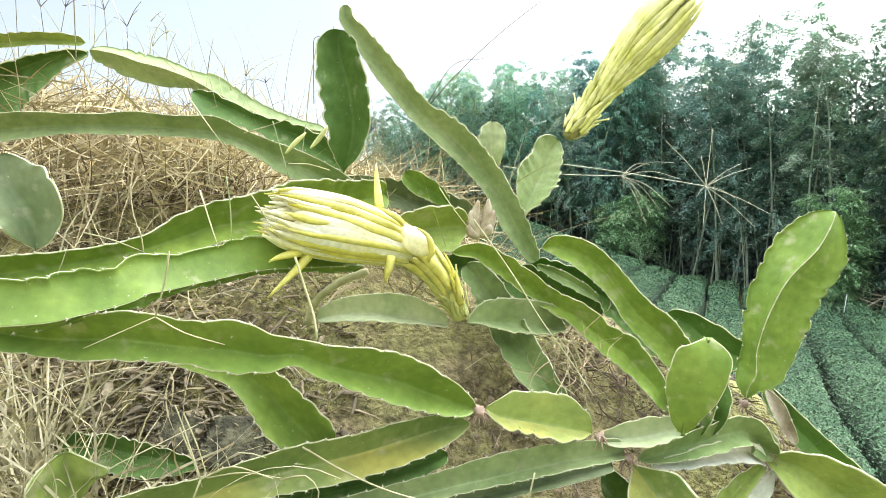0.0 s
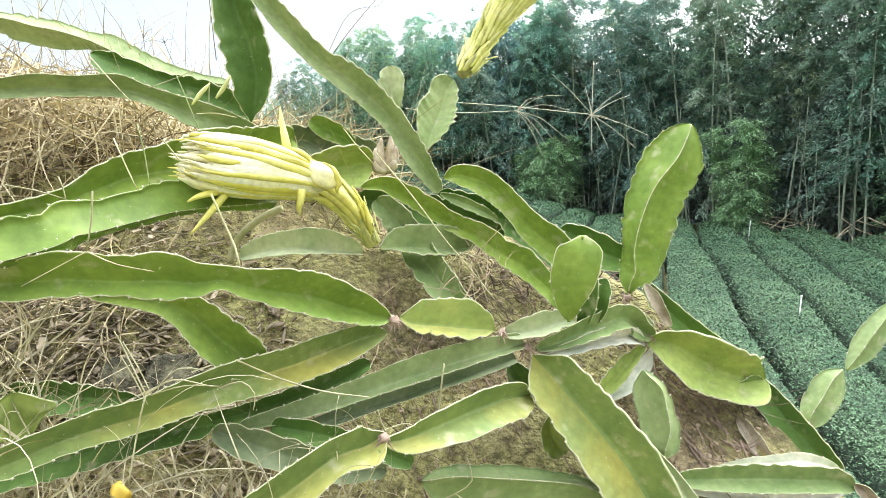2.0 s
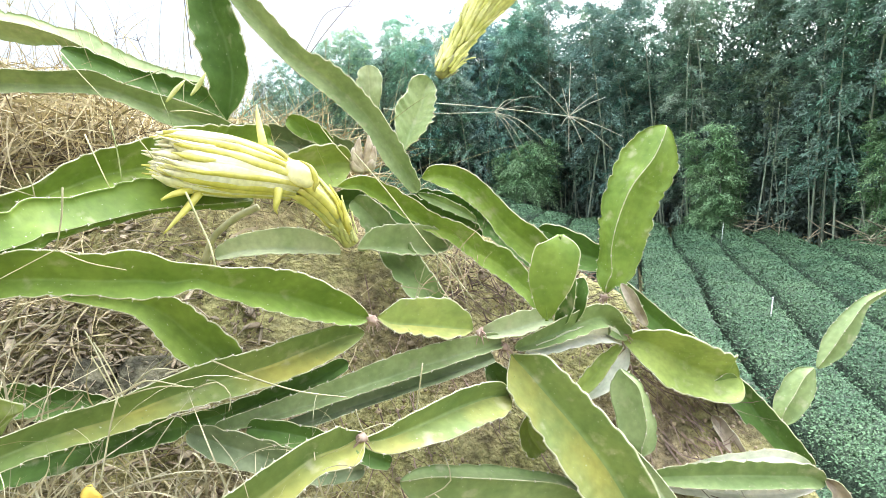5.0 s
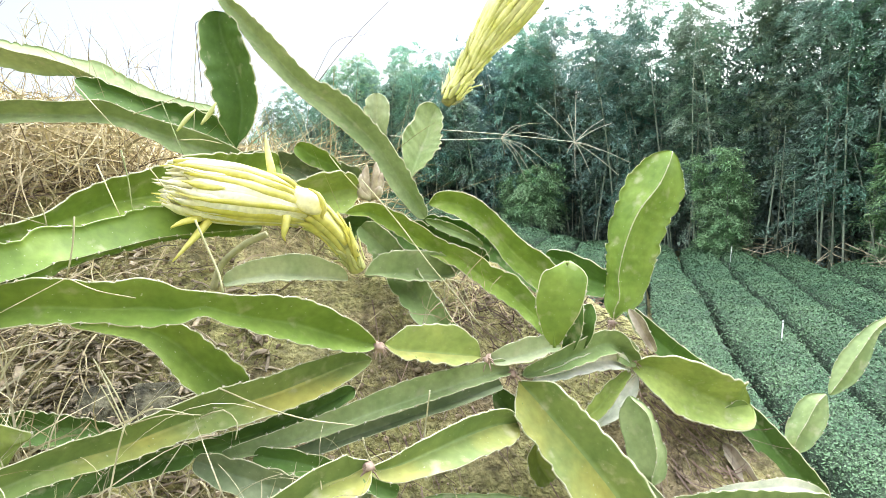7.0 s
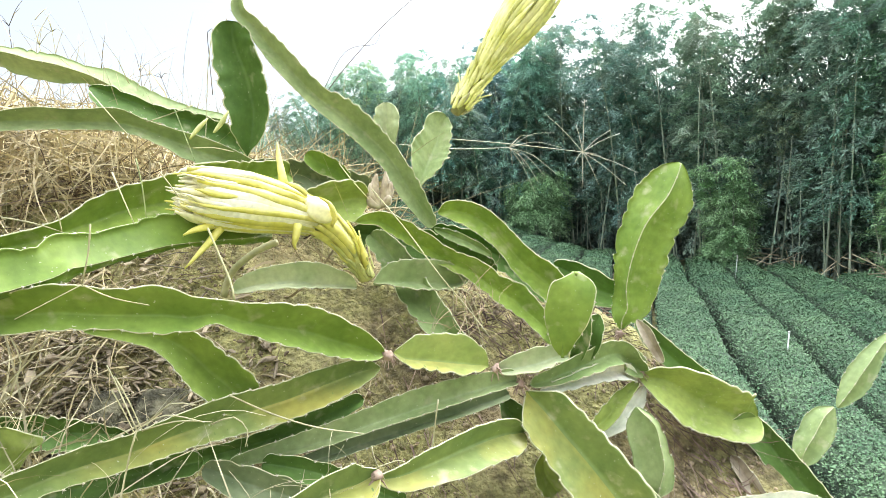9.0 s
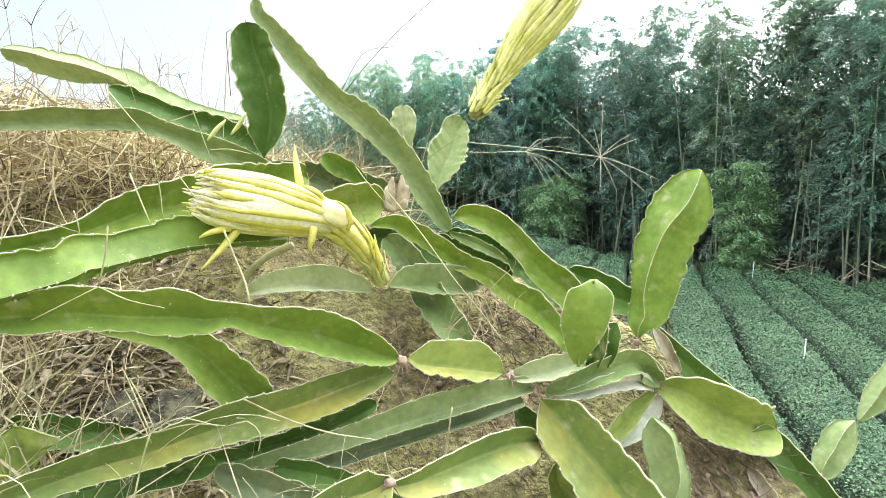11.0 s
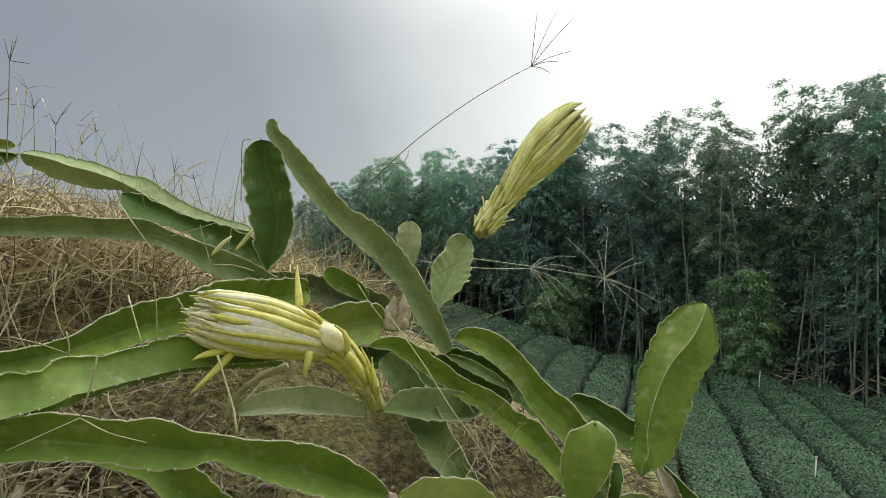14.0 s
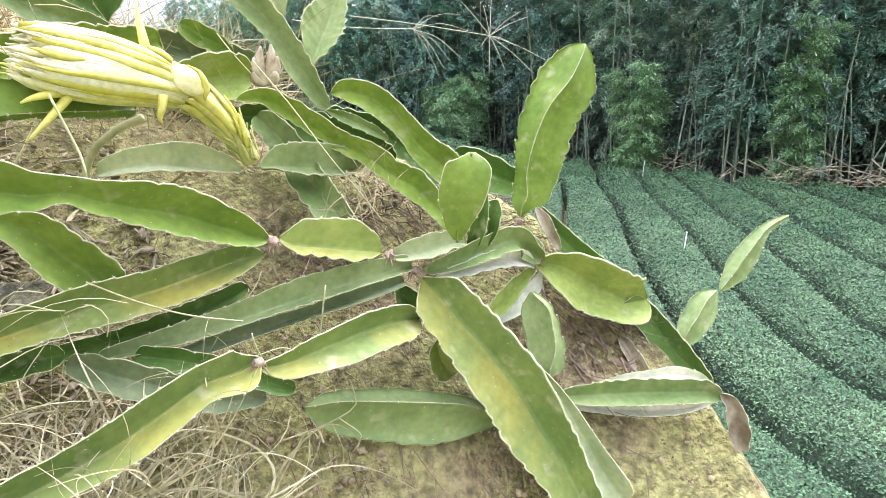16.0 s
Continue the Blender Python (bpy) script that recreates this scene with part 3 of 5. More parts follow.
    if front:
        loops = [roof(loop, wing_n, side_n, float(width[i])) for i, loop in enumerate(loops)]
    vs = [[bm.verts.new(v) for v in loop] for loop in loops]
    m = len(vs[0])
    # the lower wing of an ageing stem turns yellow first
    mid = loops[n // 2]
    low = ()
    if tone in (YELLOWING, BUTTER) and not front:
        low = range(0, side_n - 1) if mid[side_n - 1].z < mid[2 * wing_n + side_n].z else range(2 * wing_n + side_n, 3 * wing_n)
    rim = (side_n - 2, side_n - 1, side_n)
    for a, b in zip(vs, vs[1:]):
        for j in range(m):
            fc = bm.faces.new((a[j], a[(j + 1) % m], b[(j + 1) % m], b[j]))
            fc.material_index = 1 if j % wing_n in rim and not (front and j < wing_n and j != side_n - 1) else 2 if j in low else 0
    for ring in (vs[0], vs[-1]):
        tip = bm.verts.new(sum((v.co for v in ring), Vector()) / m)
        for j in range(m):
            bm.faces.new((ring[j], ring[(j + 1) % m], tip))
    bmesh.ops.recalc_face_normals(bm, faces=bm.faces)
    skin = M_DEAD if tone is DEAD else M_STEM_AGEING if tone in (YELLOWING, BUTTER) else M_STEM
    words = {BUTTER: "short butter-yellow winged stem", LEAFY: "smooth mid-green winged stem", LIME: "light yellow-green winged stem", SKY_PALE: "pale green winged stem, some sky sheen in its colour", SOFT: "soft light green young stem", FRESH: "fresh green winged stem", MID: "full green fleshy winged stem", DEEP: "deep green winged stem", PALE: "pale grey-green winged stem",
             YELLOWING: "yellowing green winged stem", OLD: "old dull grey-green stem"}
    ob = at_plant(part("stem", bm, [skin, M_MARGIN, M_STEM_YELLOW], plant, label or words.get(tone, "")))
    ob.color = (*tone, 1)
    for pos, out in dots:
        ar = new("areole", AREOLE)
        ar.parent = ob
        ar.matrix_basis = Matrix.LocRotScale(pos, out.to_track_quat("Z", "Y"), None)
    return ob


stem([(-0.487, 0.535, 3.482, 0.015, 0.1), (-0.43, 0.54, 3.482, 0.02, 0.1), (-0.357, 0.549, 3.47, 0.016, 0.1), (-0.329, 0.551, 3.469, 0.018, 0.1), (-0.28, 0.555, 3.472, 0.022, 0.24), (-0.231, 0.561, 3.466, 0.019, 0.32), (-0.191, 0.567, 3.461, 0.023, 0.2), (-0.164, 0.573, 3.454, 0.017, 0.2), (-0.138, 0.581, 3.453, 0.012, 0.2), (-0.115, 0.589, 3.443, 0.016, 0.2), (-0.09, 0.604, 3.433, 0.021, 0.2), (-0.053, 0.626, 3.417, 0.024, 0.1), (-0.019, 0.646, 3.398, 0.021, 0.1), (0.01, 0.663, 3.381, 0.015, 0), (0.034, 0.674, 3.37, 0.005, 0)], (0.28, -0.94, 0.19), MID, cap=(0, 0.2), tooth=0.6)  # long a
stem([(-0.434, 0.47, 3.504, 0.018, 0.6), (-0.387, 0.49, 3.505, 0.022, 0.6), (-0.332, 0.511, 3.505, 0.021, 0.6), (-0.313, 0.527, 3.51, 0.022, 0.64), (-0.285, 0.549, 3.513, 0.019, 0.56), (-0.274, 0.566, 3.519, 0.023, 0.46), (-0.253, 0.595, 3.522, 0.018, 0.6), (-0.228, 0.626, 3.527, 0.019, 0.6), (-0.199, 0.658, 3.533, 0.02, 0.64), (-0.163, 0.689, 3.531, 0.018, 0.6), (-0.128, 0.715, 3.525, 0.015, 0.4), (-0.098, 0.737, 3.517, 0.009, 0)], (0.36, -0.93, -0.07), LEAFY, front=True, cap=(0.2, 0.2), tooth=0.8)  # long b
stem([(-0.463, 0.62, 3.51, 0.021, 0), (-0.401, 0.638, 3.521, 0.014, 0), (-0.374, 0.651, 3.525, 0.014, 0), (-0.347, 0.667, 3.53, 0.014, 0), (-0.322, 0.682, 3.537, 0.016, 0), (-0.301, 0.706, 3.548, 0.023, 0.1), (-0.275, 0.734, 3.561, 0.025, 0.16), (-0.253, 0.757, 3.567, 0.027, 0.2), (-0.224, 0.789, 3.574, 0.032, 0.24), (-0.192, 0.825, 3.584, 0.03, 0.2), (-0.148, 0.872, 3.59, 0.025, 0.2), (-0.089, 0.912, 3.599, 0.019, 0)], (0.33, -0.94, 0.03), FRESH, cap=(0.2, 0.2))  # long c
stem([(-0.623, 0.8, 3.661, 0.016, 0.2), (-0.544, 0.82, 3.677, 0.017, 0.2), (-0.491, 0.834, 3.682, 0.013, 0.2), (-0.454, 0.844, 3.683, 0.014, 0.1), (-0.416, 0.854, 3.686, 0.016, 0.2), (-0.371, 0.866, 3.684, 0.015, 0.2), (-0.324, 0.882, 3.684, 0.017, 0.24), (-0.295, 0.892, 3.673, 0.014, 0), (-0.262, 0.904, 3.658, 0.016, 0), (-0.231, 0.916, 3.643, 0.02, 0), (-0.191, 0.932, 3.626, 0.019, 0), (-0.158, 0.946, 3.61, 0.016, 0), (-0.13, 0.958, 3.593, 0.011, 0)], (0.34, -0.94, -0.08), SKY_PALE, cap=(0.2, 0.2), tooth=0.6)  # upper a
stem([(-0.541, 0.979, 3.801, 0.0102, -0.4), (-0.518, 0.979, 3.796, 0.0141, -0.4), (-0.494, 0.983, 3.789, 0.019, -0.4), (-0.47, 0.988, 3.782, 0.0206, -0.34), (-0.433, 0.995, 3.775, 0.0209, -0.28), (-0.4, 1.0, 3.768, 0.0138, -0.1), (-0.365, 1.006, 3.759, 0.0164, 0.44), (-0.326, 1.013, 3.739, 0.0127, 0.6), (-0.287, 1.022, 3.721, 0.01, 0.6), (-0.242, 1.025, 3.705, 0.0097, 0.2), (-0.197, 1.025, 3.694, 0.0093, 0.0)], (0.34, -0.93, -0.15), SKY_PALE, front=True, cap=(0.2, 0.2), ridge=1.0)  # upper b
stem([(-0.391, 0.986, 3.747, 0.004, -0.4), (-0.365, 0.986, 3.73, 0.019, -0.4), (-0.328, 0.988, 3.715, 0.016, -0.4), (-0.289, 0.996, 3.701, 0.013, -0.3), (-0.249, 1.003, 3.687, 0.019, -0.2), (-0.2, 1.011, 3.666, 0.019, -0.2), (-0.162, 1.018, 3.646, 0.015, 0)], (0.26, -0.96, -0.11), DEEP, cap=(0.2, 0.2))  # upper c
stem([(-0.781, 1.051, 3.704, 0.049, -0.4), (-0.713, 1.051, 3.757, 0.038, -0.4), (-0.663, 1.051, 3.786, 0.028, -0.4), (-0.62, 1.049, 3.804, 0.016, -0.4), (-0.577, 1.038, 3.811, 0.009, -0.4)], (0.53, -0.84, -0.13), DEEP, cap=(0.2, 0.2))  # upper d
stem([(-0.761, 1.025, 3.824, 0.012, 0.2), (-0.702, 1.017, 3.823, 0.011, 0.2), (-0.646, 1.012, 3.826, 0.01, 0.2), (-0.602, 1.012, 3.826, 0.009, 0.2), (-0.567, 1.012, 3.822, 0.007, 0)], (0.53, -0.83, -0.18), LIME, cap=(0.2, 0.2))  # upper e
stem([(-0.421, 0.6, 3.631, 0.012, 0), (-0.415, 0.6, 3.605, 0.029, 0), (-0.4, 0.6, 3.579, 0.033, 0), (-0.392, 0.6, 3.559, 0.023, 0), (-0.391, 0.6, 3.542, 0.006, 0)], (0.55, -0.83, 0.03), OLD, cap=(0.2, 0.2))  # left pale
stem([(-0.158, 0.923, 3.829, 0.0187, -0.0), (-0.16, 0.926, 3.813, 0.0253, -0.0), (-0.16, 0.93, 3.786, 0.0308, -0.1), (-0.152, 0.933, 3.753, 0.0337, -0.16), (-0.147, 0.935, 3.723, 0.0326, -0.16), (-0.145, 0.937, 3.695, 0.0297, -0.2), (-0.149, 0.937, 3.663, 0.0241, -0.2), (-0.152, 0.937, 3.641, 0.0101, -0.2), (-0.153, 0.937, 3.627, 0.0013, -0.0)], (0.16, -0.98, -0.14), DEEP, cap=(0.02, 0.2))  # upright leaf
stem([(-0.148, 0.918, 3.861, 0.008, 0), (-0.145, 0.918, 3.84, 0.01, 0), (-0.127, 0.92, 3.819, 0.012, 0), (-0.091, 0.925, 3.773, 0.017, 0), (-0.045, 0.932, 3.72, 0.017, 0), (-0.003, 0.937, 3.689, 0.023, 0), (0.034, 0.941, 3.656, 0.022, 0), (0.069, 0.941, 3.615, 0.02, 0), (0.095, 0.94, 3.569, 0.02, 0), (0.117, 0.939, 3.532, 0.015, 0), (0.133, 0.939, 3.504, 0.01, 0)], (0.02, -1, -0.07), SKY_PALE, cap=(0.2, 0.2), tooth=0.85)  # tall
stem([(0.073, 1.077, 3.722, 0.012, -0), (0.073, 1.077, 3.699, 0.022, -0), (0.073, 1.077, 3.666, 0.02, -0), (0.081, 1.077, 3.64, 0.008, -0)], (-0.05, -0.99, -0.09), PALE, cap=(0.2, 0.2))  # small back
stem([(0.179, 1.057, 3.693, 0.011, -0.2), (0.165, 1.053, 3.676, 0.023, -0.2), (0.153, 1.042, 3.646, 0.026, -0.2), (0.137, 1.026, 3.619, 0.032, -0.2), (0.127, 1.01, 3.597, 0.026, -0.2), (0.12, 0.997, 3.578, 0.014, -0.2), (0.118, 0.988, 3.567, 0.003, -0)], (-0.12, -0.99, -0.04), SKY_PALE, cap=(0.2, 0.2))  # bud leaf
stem([(-0.078, 0.895, 3.543, 0.021, 0), (-0.04, 0.898, 3.549, 0.031, 0), (-0.013, 0.902, 3.553, 0.033, 0), (0.014, 0.907, 3.556, 0.028, 0), (0.03, 0.908, 3.554, 0.017, 0)], (0.03, -1, 0.03), LIME, cap=(0.2, 0.03))  # behind flower
stem([(-0.067, 0.986, 3.631, 0.011, -0.2), (-0.045, 0.986, 3.616, 0.016, 0), (-0.022, 0.986, 3.603, 0.015, 0), (0.002, 0.986, 3.586, 0.008, 0)], (0.04, -1, -0.03), MID, cap=(0.2, 0.2))  # back a
stem([(-0.174, 1.025, 3.614, 0.014), (-0.101, 1.025, 3.602, 0.021), (-0.028, 1.025, 3.585, 0.023), (0.044, 1.012, 3.565, 0.02)], (-0.05, -1, 0.04), OLD)  # back b
stem([(0.008, 0.844, 3.524, 0.0046, 0.2), (0.041, 0.854, 3.525, 0.0126, 0.2), (0.076, 0.863, 3.508, 0.0158, 0.3), (0.112, 0.87, 3.483, 0.0159, 0.3), (0.148, 0.875, 3.458, 0.0157, 0.3), (0.187, 0.869, 3.438, 0.0174, 0.3), (0.217, 0.86, 3.412, 0.018, 0.2), (0.245, 0.85, 3.395, 0.0211, 0.2), (0.268, 0.837, 3.37, 0.0163, 0.2), (0.285, 0.823, 3.348, 0.0137, 0.0), (0.301, 0.823, 3.323, 0.0067, 0.0)], (-0.16, -0.98, 0.15), FRESH, cap=(0.2, 0.2))  # diag a
stem([(0.139, 0.915, 3.527, 0.0047, 0.0), (0.161, 0.909, 3.53, 0.0152, 0.0), (0.196, 0.901, 3.518, 0.0205, 0.0), (0.223, 0.893, 3.497, 0.0204, 0.0), (0.246, 0.887, 3.472, 0.0197, 0.1), (0.27, 0.879, 3.442, 0.0238, 0.1), (0.295, 0.872, 3.421, 0.0269, 0.1), (0.314, 0.862, 3.397, 0.0246, 0.0), (0.337, 0.862, 3.372, 0.0158, 0.0)], (-0.23, -0.97, 0.11), FRESH, cap=(0.2, 0.2))  # diag b
stem([(0.338, 0.951, 3.428, 0.013, 0), (0.366, 0.938, 3.413, 0.021, 0), (0.393, 0.918, 3.39, 0.029, 0), (0.42, 0.9, 3.379, 0.023, 0), (0.438, 0.895, 3.376, 0.014, 0)], (-0.34, -0.92, 0.16), DEEP, cap=(0.2, 0.2), tooth=0.4)  # dark right
stem([(0.133, 0.986, 3.493, 0.018), (0.205, 0.986, 3.468, 0.022), (0.274, 0.973, 3.427, 0.022), (0.338, 0.947, 3.373, 0.021)], (-0.13, -0.99, 0.1), DEEP)  # dark mid
stem([(0.507, 0.835, 3.59, 0.013, -0.2), (0.493, 0.835, 3.567, 0.032, -0.2), (0.479, 0.835, 3.537, 0.044, -0.1), (0.46, 0.836, 3.501, 0.043, 0.1), (0.449, 0.837, 3.472, 0.041, 0.2), (0.44, 0.838, 3.431, 0.038, 0.34), (0.436, 0.842, 3.396, 0.033, 0.4), (0.427, 0.846, 3.367, 0.028, 0.1), (0.416, 0.846, 3.35, 0.018, -0), (0.413, 0.846, 3.334, 0.006, -0)], (-0.42, -0.9, 0.12), MID, front=True, cap=(0.05, 0.2), tooth=0.7)  # rib leaf
stem([(0.269, 0.64, 3.462, 0.009, -0), (0.268, 0.64, 3.449, 0.026, -0), (0.262, 0.642, 3.429, 0.029, -0), (0.257, 0.646, 3.405, 0.026, -0), (0.254, 0.651, 3.379, 0.016, -0), (0.256, 0.659, 3.354, 0.006, -0)], (-0.31, -0.93, 0.21), MID, groove=0.34, cap=(0.2, 0.2), tooth=0.2)  # paddle
stem([(0.336, 0.74, 3.384, 0.008), (0.327, 0.74, 3.366, 0.017), (0.323, 0.74, 3.345, 0.015), (0.32, 0.74, 3.321, 0.007)], (-0.44, -0.89, 0.11), DEEP)  # paddle back
stem([(0.306, 0.72, 3.416, 0.007), (0.304, 0.72, 3.389, 0.014), (0.304, 0.73, 3.352, 0.013), (0.301, 0.74, 3.321, 0.007)], (-0.44, -0.88, -0.16), DEEP)  # paddle back2
stem([(-0.162, 0.8, 3.439, 0.009, 0), (-0.133, 0.801, 3.445, 0.015, 0), (-0.095, 0.804, 3.447, 0.019, 0), (-0.057, 0.807, 3.446, 0.019, 0.2), (-0.018, 0.81, 3.439, 0.013, 0.2), (0.004, 0.814, 3.431, 0.006, 0)], (0.08, -0.83, 0.55), PALE, cap=(0.2, 0.2))  # pale left
stem([(0.029, 0.822, 3.435, 0.006, 0.2), (0.053, 0.842, 3.435, 0.019, 0.2), (0.093, 0.863, 3.429, 0.024, 0.2), (0.131, 0.88, 3.423, 0.023, 0.2), (0.161, 0.891, 3.419, 0.014, 0.2), (0.18, 0.895, 3.418, 0.003, 0)], (-0.09, -0.89, 0.45), SKY_PALE, cap=(0.2, 0.2))  # pale right
stem([(0.029, 0.921, 3.498, 0.016), (0.063, 0.908, 3.46, 0.023), (0.094, 0.882, 3.408, 0.025), (0.126, 0.843, 3.363, 0.024), (0.158, 0.8, 3.32, 0.018)], (-0.25, -0.88, 0.41), SOFT)  # dark centre
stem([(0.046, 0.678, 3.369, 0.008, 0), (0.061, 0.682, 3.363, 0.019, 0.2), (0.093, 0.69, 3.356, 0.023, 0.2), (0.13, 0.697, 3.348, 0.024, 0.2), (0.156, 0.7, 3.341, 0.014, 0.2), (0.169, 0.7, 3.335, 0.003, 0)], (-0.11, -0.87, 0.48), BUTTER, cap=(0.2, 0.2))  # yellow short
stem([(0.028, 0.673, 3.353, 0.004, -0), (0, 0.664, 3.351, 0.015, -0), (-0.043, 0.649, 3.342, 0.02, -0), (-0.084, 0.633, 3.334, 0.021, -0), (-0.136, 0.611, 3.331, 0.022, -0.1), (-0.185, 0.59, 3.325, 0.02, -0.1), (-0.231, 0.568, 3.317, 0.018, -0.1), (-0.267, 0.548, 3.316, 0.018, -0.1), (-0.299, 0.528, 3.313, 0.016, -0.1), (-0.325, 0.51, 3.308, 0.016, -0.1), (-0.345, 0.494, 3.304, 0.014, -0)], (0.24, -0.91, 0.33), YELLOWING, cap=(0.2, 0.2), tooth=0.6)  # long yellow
stem([(-0.286, 0.62, 3.437, 0.005, 0), (-0.243, 0.62, 3.43, 0.01, 0), (-0.208, 0.623, 3.42, 0.015, 0), (-0.183, 0.626, 3.403, 0.022, 0), (-0.163, 0.629, 3.378, 0.026, 0), (-0.145, 0.632, 3.359, 0.026, 0), (-0.127, 0.636, 3.337, 0.023, 0)], (0.26, -0.94, 0.24), FRESH, cap=(0.2, 0.2), tooth=0.5)  # left diag
stem([(0.206, 0.699, 3.315, 0.013, 0), (0.143, 0.693, 3.306, 0.016, -0.1), (0.077, 0.685, 3.296, 0.017, -0.2), (0.014, 0.672, 3.285, 0.014, -0.2), (-0.046, 0.657, 3.275, 0.012, -0.2), (-0.106, 0.641, 3.269, 0.009, -0.2), (-0.149, 0.629, 3.265, 0.007, 0)], (-0.01, -0.78, 0.62), SKY_PALE, cap=(0.2, 0.2), tooth=0.5)  # grey long
stem([(0.201, 0.726, 3.286, 0.008, 0), (0.137, 0.711, 3.275, 0.01, 0), (0.069, 0.693, 3.266, 0.009, 0), (0.006, 0.675, 3.258, 0.01, 0), (-0.044, 0.66, 3.251, 0.01, 0), (-0.077, 0.649, 3.25, 0.006, 0)], (-0.03, -0.81, 0.58), OLD, cap=(0.2, 0.2), tooth=0.5)  # grey low
stem([(0.005, 0.692, 3.311, 0.009, -0), (-0.05, 0.684, 3.29, 0.014, -0), (-0.103, 0.676, 3.276, 0.013, -0), (-0.157, 0.666, 3.268, 0.011, -0), (-0.201, 0.654, 3.267, 0.009, -0)], (0.13, -0.93, 0.35), DEEP, cap=(0.2, 0.2))  # grey up
stem([(0.175, 0.7, 3.33, 0.005, 0), (0.199, 0.7, 3.328, 0.014, 0), (0.233, 0.704, 3.331, 0.018, 0), (0.263, 0.708, 3.337, 0.013, 0), (0.28, 0.709, 3.336, 0.006, 0)], (-0.21, -0.79, 0.58), PALE, cap=(0.2, 0.2))  # pink joint
stem([(0.227, 0.712, 3.302, 0.008, 0.2), (0.274, 0.724, 3.308, 0.014, 0), (0.319, 0.736, 3.317, 0.018, 0), (0.364, 0.75, 3.323, 0.018, 0), (0.39, 0.761, 3.305, 0.015, 0), (0.414, 0.77, 3.286, 0.009, 0)], (-0.34, -0.89, 0.29), SOFT, cap=(0.2, 0.2))  # arch
stem([(0.37, 0.77, 3.33, 0.01), (0.389, 0.775, 3.314, 0.017), (0.407, 0.777, 3.291, 0.017)], (0.01, -0.99, -0.17), PALE)  # arch up
stem([(0.407, 0.773, 3.273, 0.0045, 0), (0.373, 0.76, 3.25, 0.0112, 0), (0.347, 0.748, 3.231, 0.0135, 0), (0.326, 0.742, 3.222, 0.0112, 0), (0.304, 0.74, 3.226, 0.0075, 0)], (-0.35, -0.87, 0.35), LIME, cap=(0.2, 0.2))  # pale hang
stem([(0.409, 0.776, 3.279, 0.009, 0), (0.433, 0.771, 3.271, 0.026, -0.16), (0.463, 0.765, 3.257, 0.04, -0.08), (0.496, 0.758, 3.238, 0.041, 0), (0.532, 0.751, 3.221, 0.038, 0), (0.56, 0.746, 3.212, 0.034, 0), (0.578, 0.743, 3.214, 0.021, 0)], (-0.47, -0.82, 0.32), LIME, cap=(0.1, 0.03), tooth=0.5)  # right leaf
stem([(0.534, 0.745, 3.201, 0.007), (0.557, 0.745, 3.208, 0.011), (0.575, 0.745, 3.206, 0.007)], (-0.06, -0.89, 0.45), YELLOWING)  # right leaf tail
stem([(0.372, 0.7, 3.262, 0.0064, -0.2), (0.375, 0.692, 3.24, 0.0209, -0.7), (0.381, 0.683, 3.209, 0.0245, -0.6), (0.386, 0.675, 3.183, 0.0245, -0.4), (0.387, 0.668, 3.16, 0.0172, 0), (0.384, 0.666, 3.148, 0.0027, 0)], (-0.38, -0.84, 0.39), SKY_PALE, front=True, cap=(0.2, 0.2), tooth=0.6)  # hang leaf
stem([(0.449, 0.868, 3.343, 0.008, 0), (0.468, 0.85, 3.312, 0.015, 0), (0.496, 0.831, 3.28, 0.017, 0), (0.531, 0.808, 3.246, 0.019, 0), (0.59, 0.774, 3.183, 0.02, -0.2), (0.617, 0.746, 3.143, 0.023, 0), (0.639, 0.722, 3.111, 0.022, 0), (0.662, 0.693, 3.077, 0.016, 0)], (-0.49, -0.8, 0.33), DEEP, cap=(0.2, 0.2), tooth=0.4)  # edge diag
stem([(0.917, 0.843, 3.299, 0.0045, 0), (0.87, 0.84, 3.28, 0.0098, -0.2), (0.828, 0.829, 3.244, 0.0195, -0.1), (0.8, 0.822, 3.213, 0.0188, 0), (0.768, 0.816, 3.184, 0.0045, 0)], (-0.64, -0.73, 0.24), SOFT, front=True, cap=(0.2, 0.2), tooth=0.5)  # far right a
stem([(0.76, 0.814, 3.186, 0.0057, 0), (0.739, 0.81, 3.171, 0.0221, 0), (0.714, 0.801, 3.144, 0.0246, 0), (0.694, 0.793, 3.121, 0.0189, 0.1), (0.683, 0.788, 3.105, 0.0074, 0)], (-0.57, -0.74, 0.34), SOFT, front=True, cap=(0.2, 0.2), tooth=0.5)  # far right b
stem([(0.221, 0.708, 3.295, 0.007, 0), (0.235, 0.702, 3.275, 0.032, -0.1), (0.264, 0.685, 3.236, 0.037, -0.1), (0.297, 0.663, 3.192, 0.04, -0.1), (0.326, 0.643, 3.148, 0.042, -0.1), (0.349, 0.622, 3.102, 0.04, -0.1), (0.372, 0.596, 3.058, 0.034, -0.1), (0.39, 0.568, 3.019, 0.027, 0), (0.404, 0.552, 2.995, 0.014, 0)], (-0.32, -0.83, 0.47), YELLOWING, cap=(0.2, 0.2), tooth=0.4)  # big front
stem([(0.24, 0.7, 3.212, 0.0048, 0), (0.24, 0.7, 3.188, 0.0164, 0), (0.248, 0.7, 3.169, 0.0183, 0), (0.257, 0.7, 3.154, 0.0077, 0)], (-0.23, -0.88, 0.42), LIME, cap=(0.2, 0.2))  # big front back
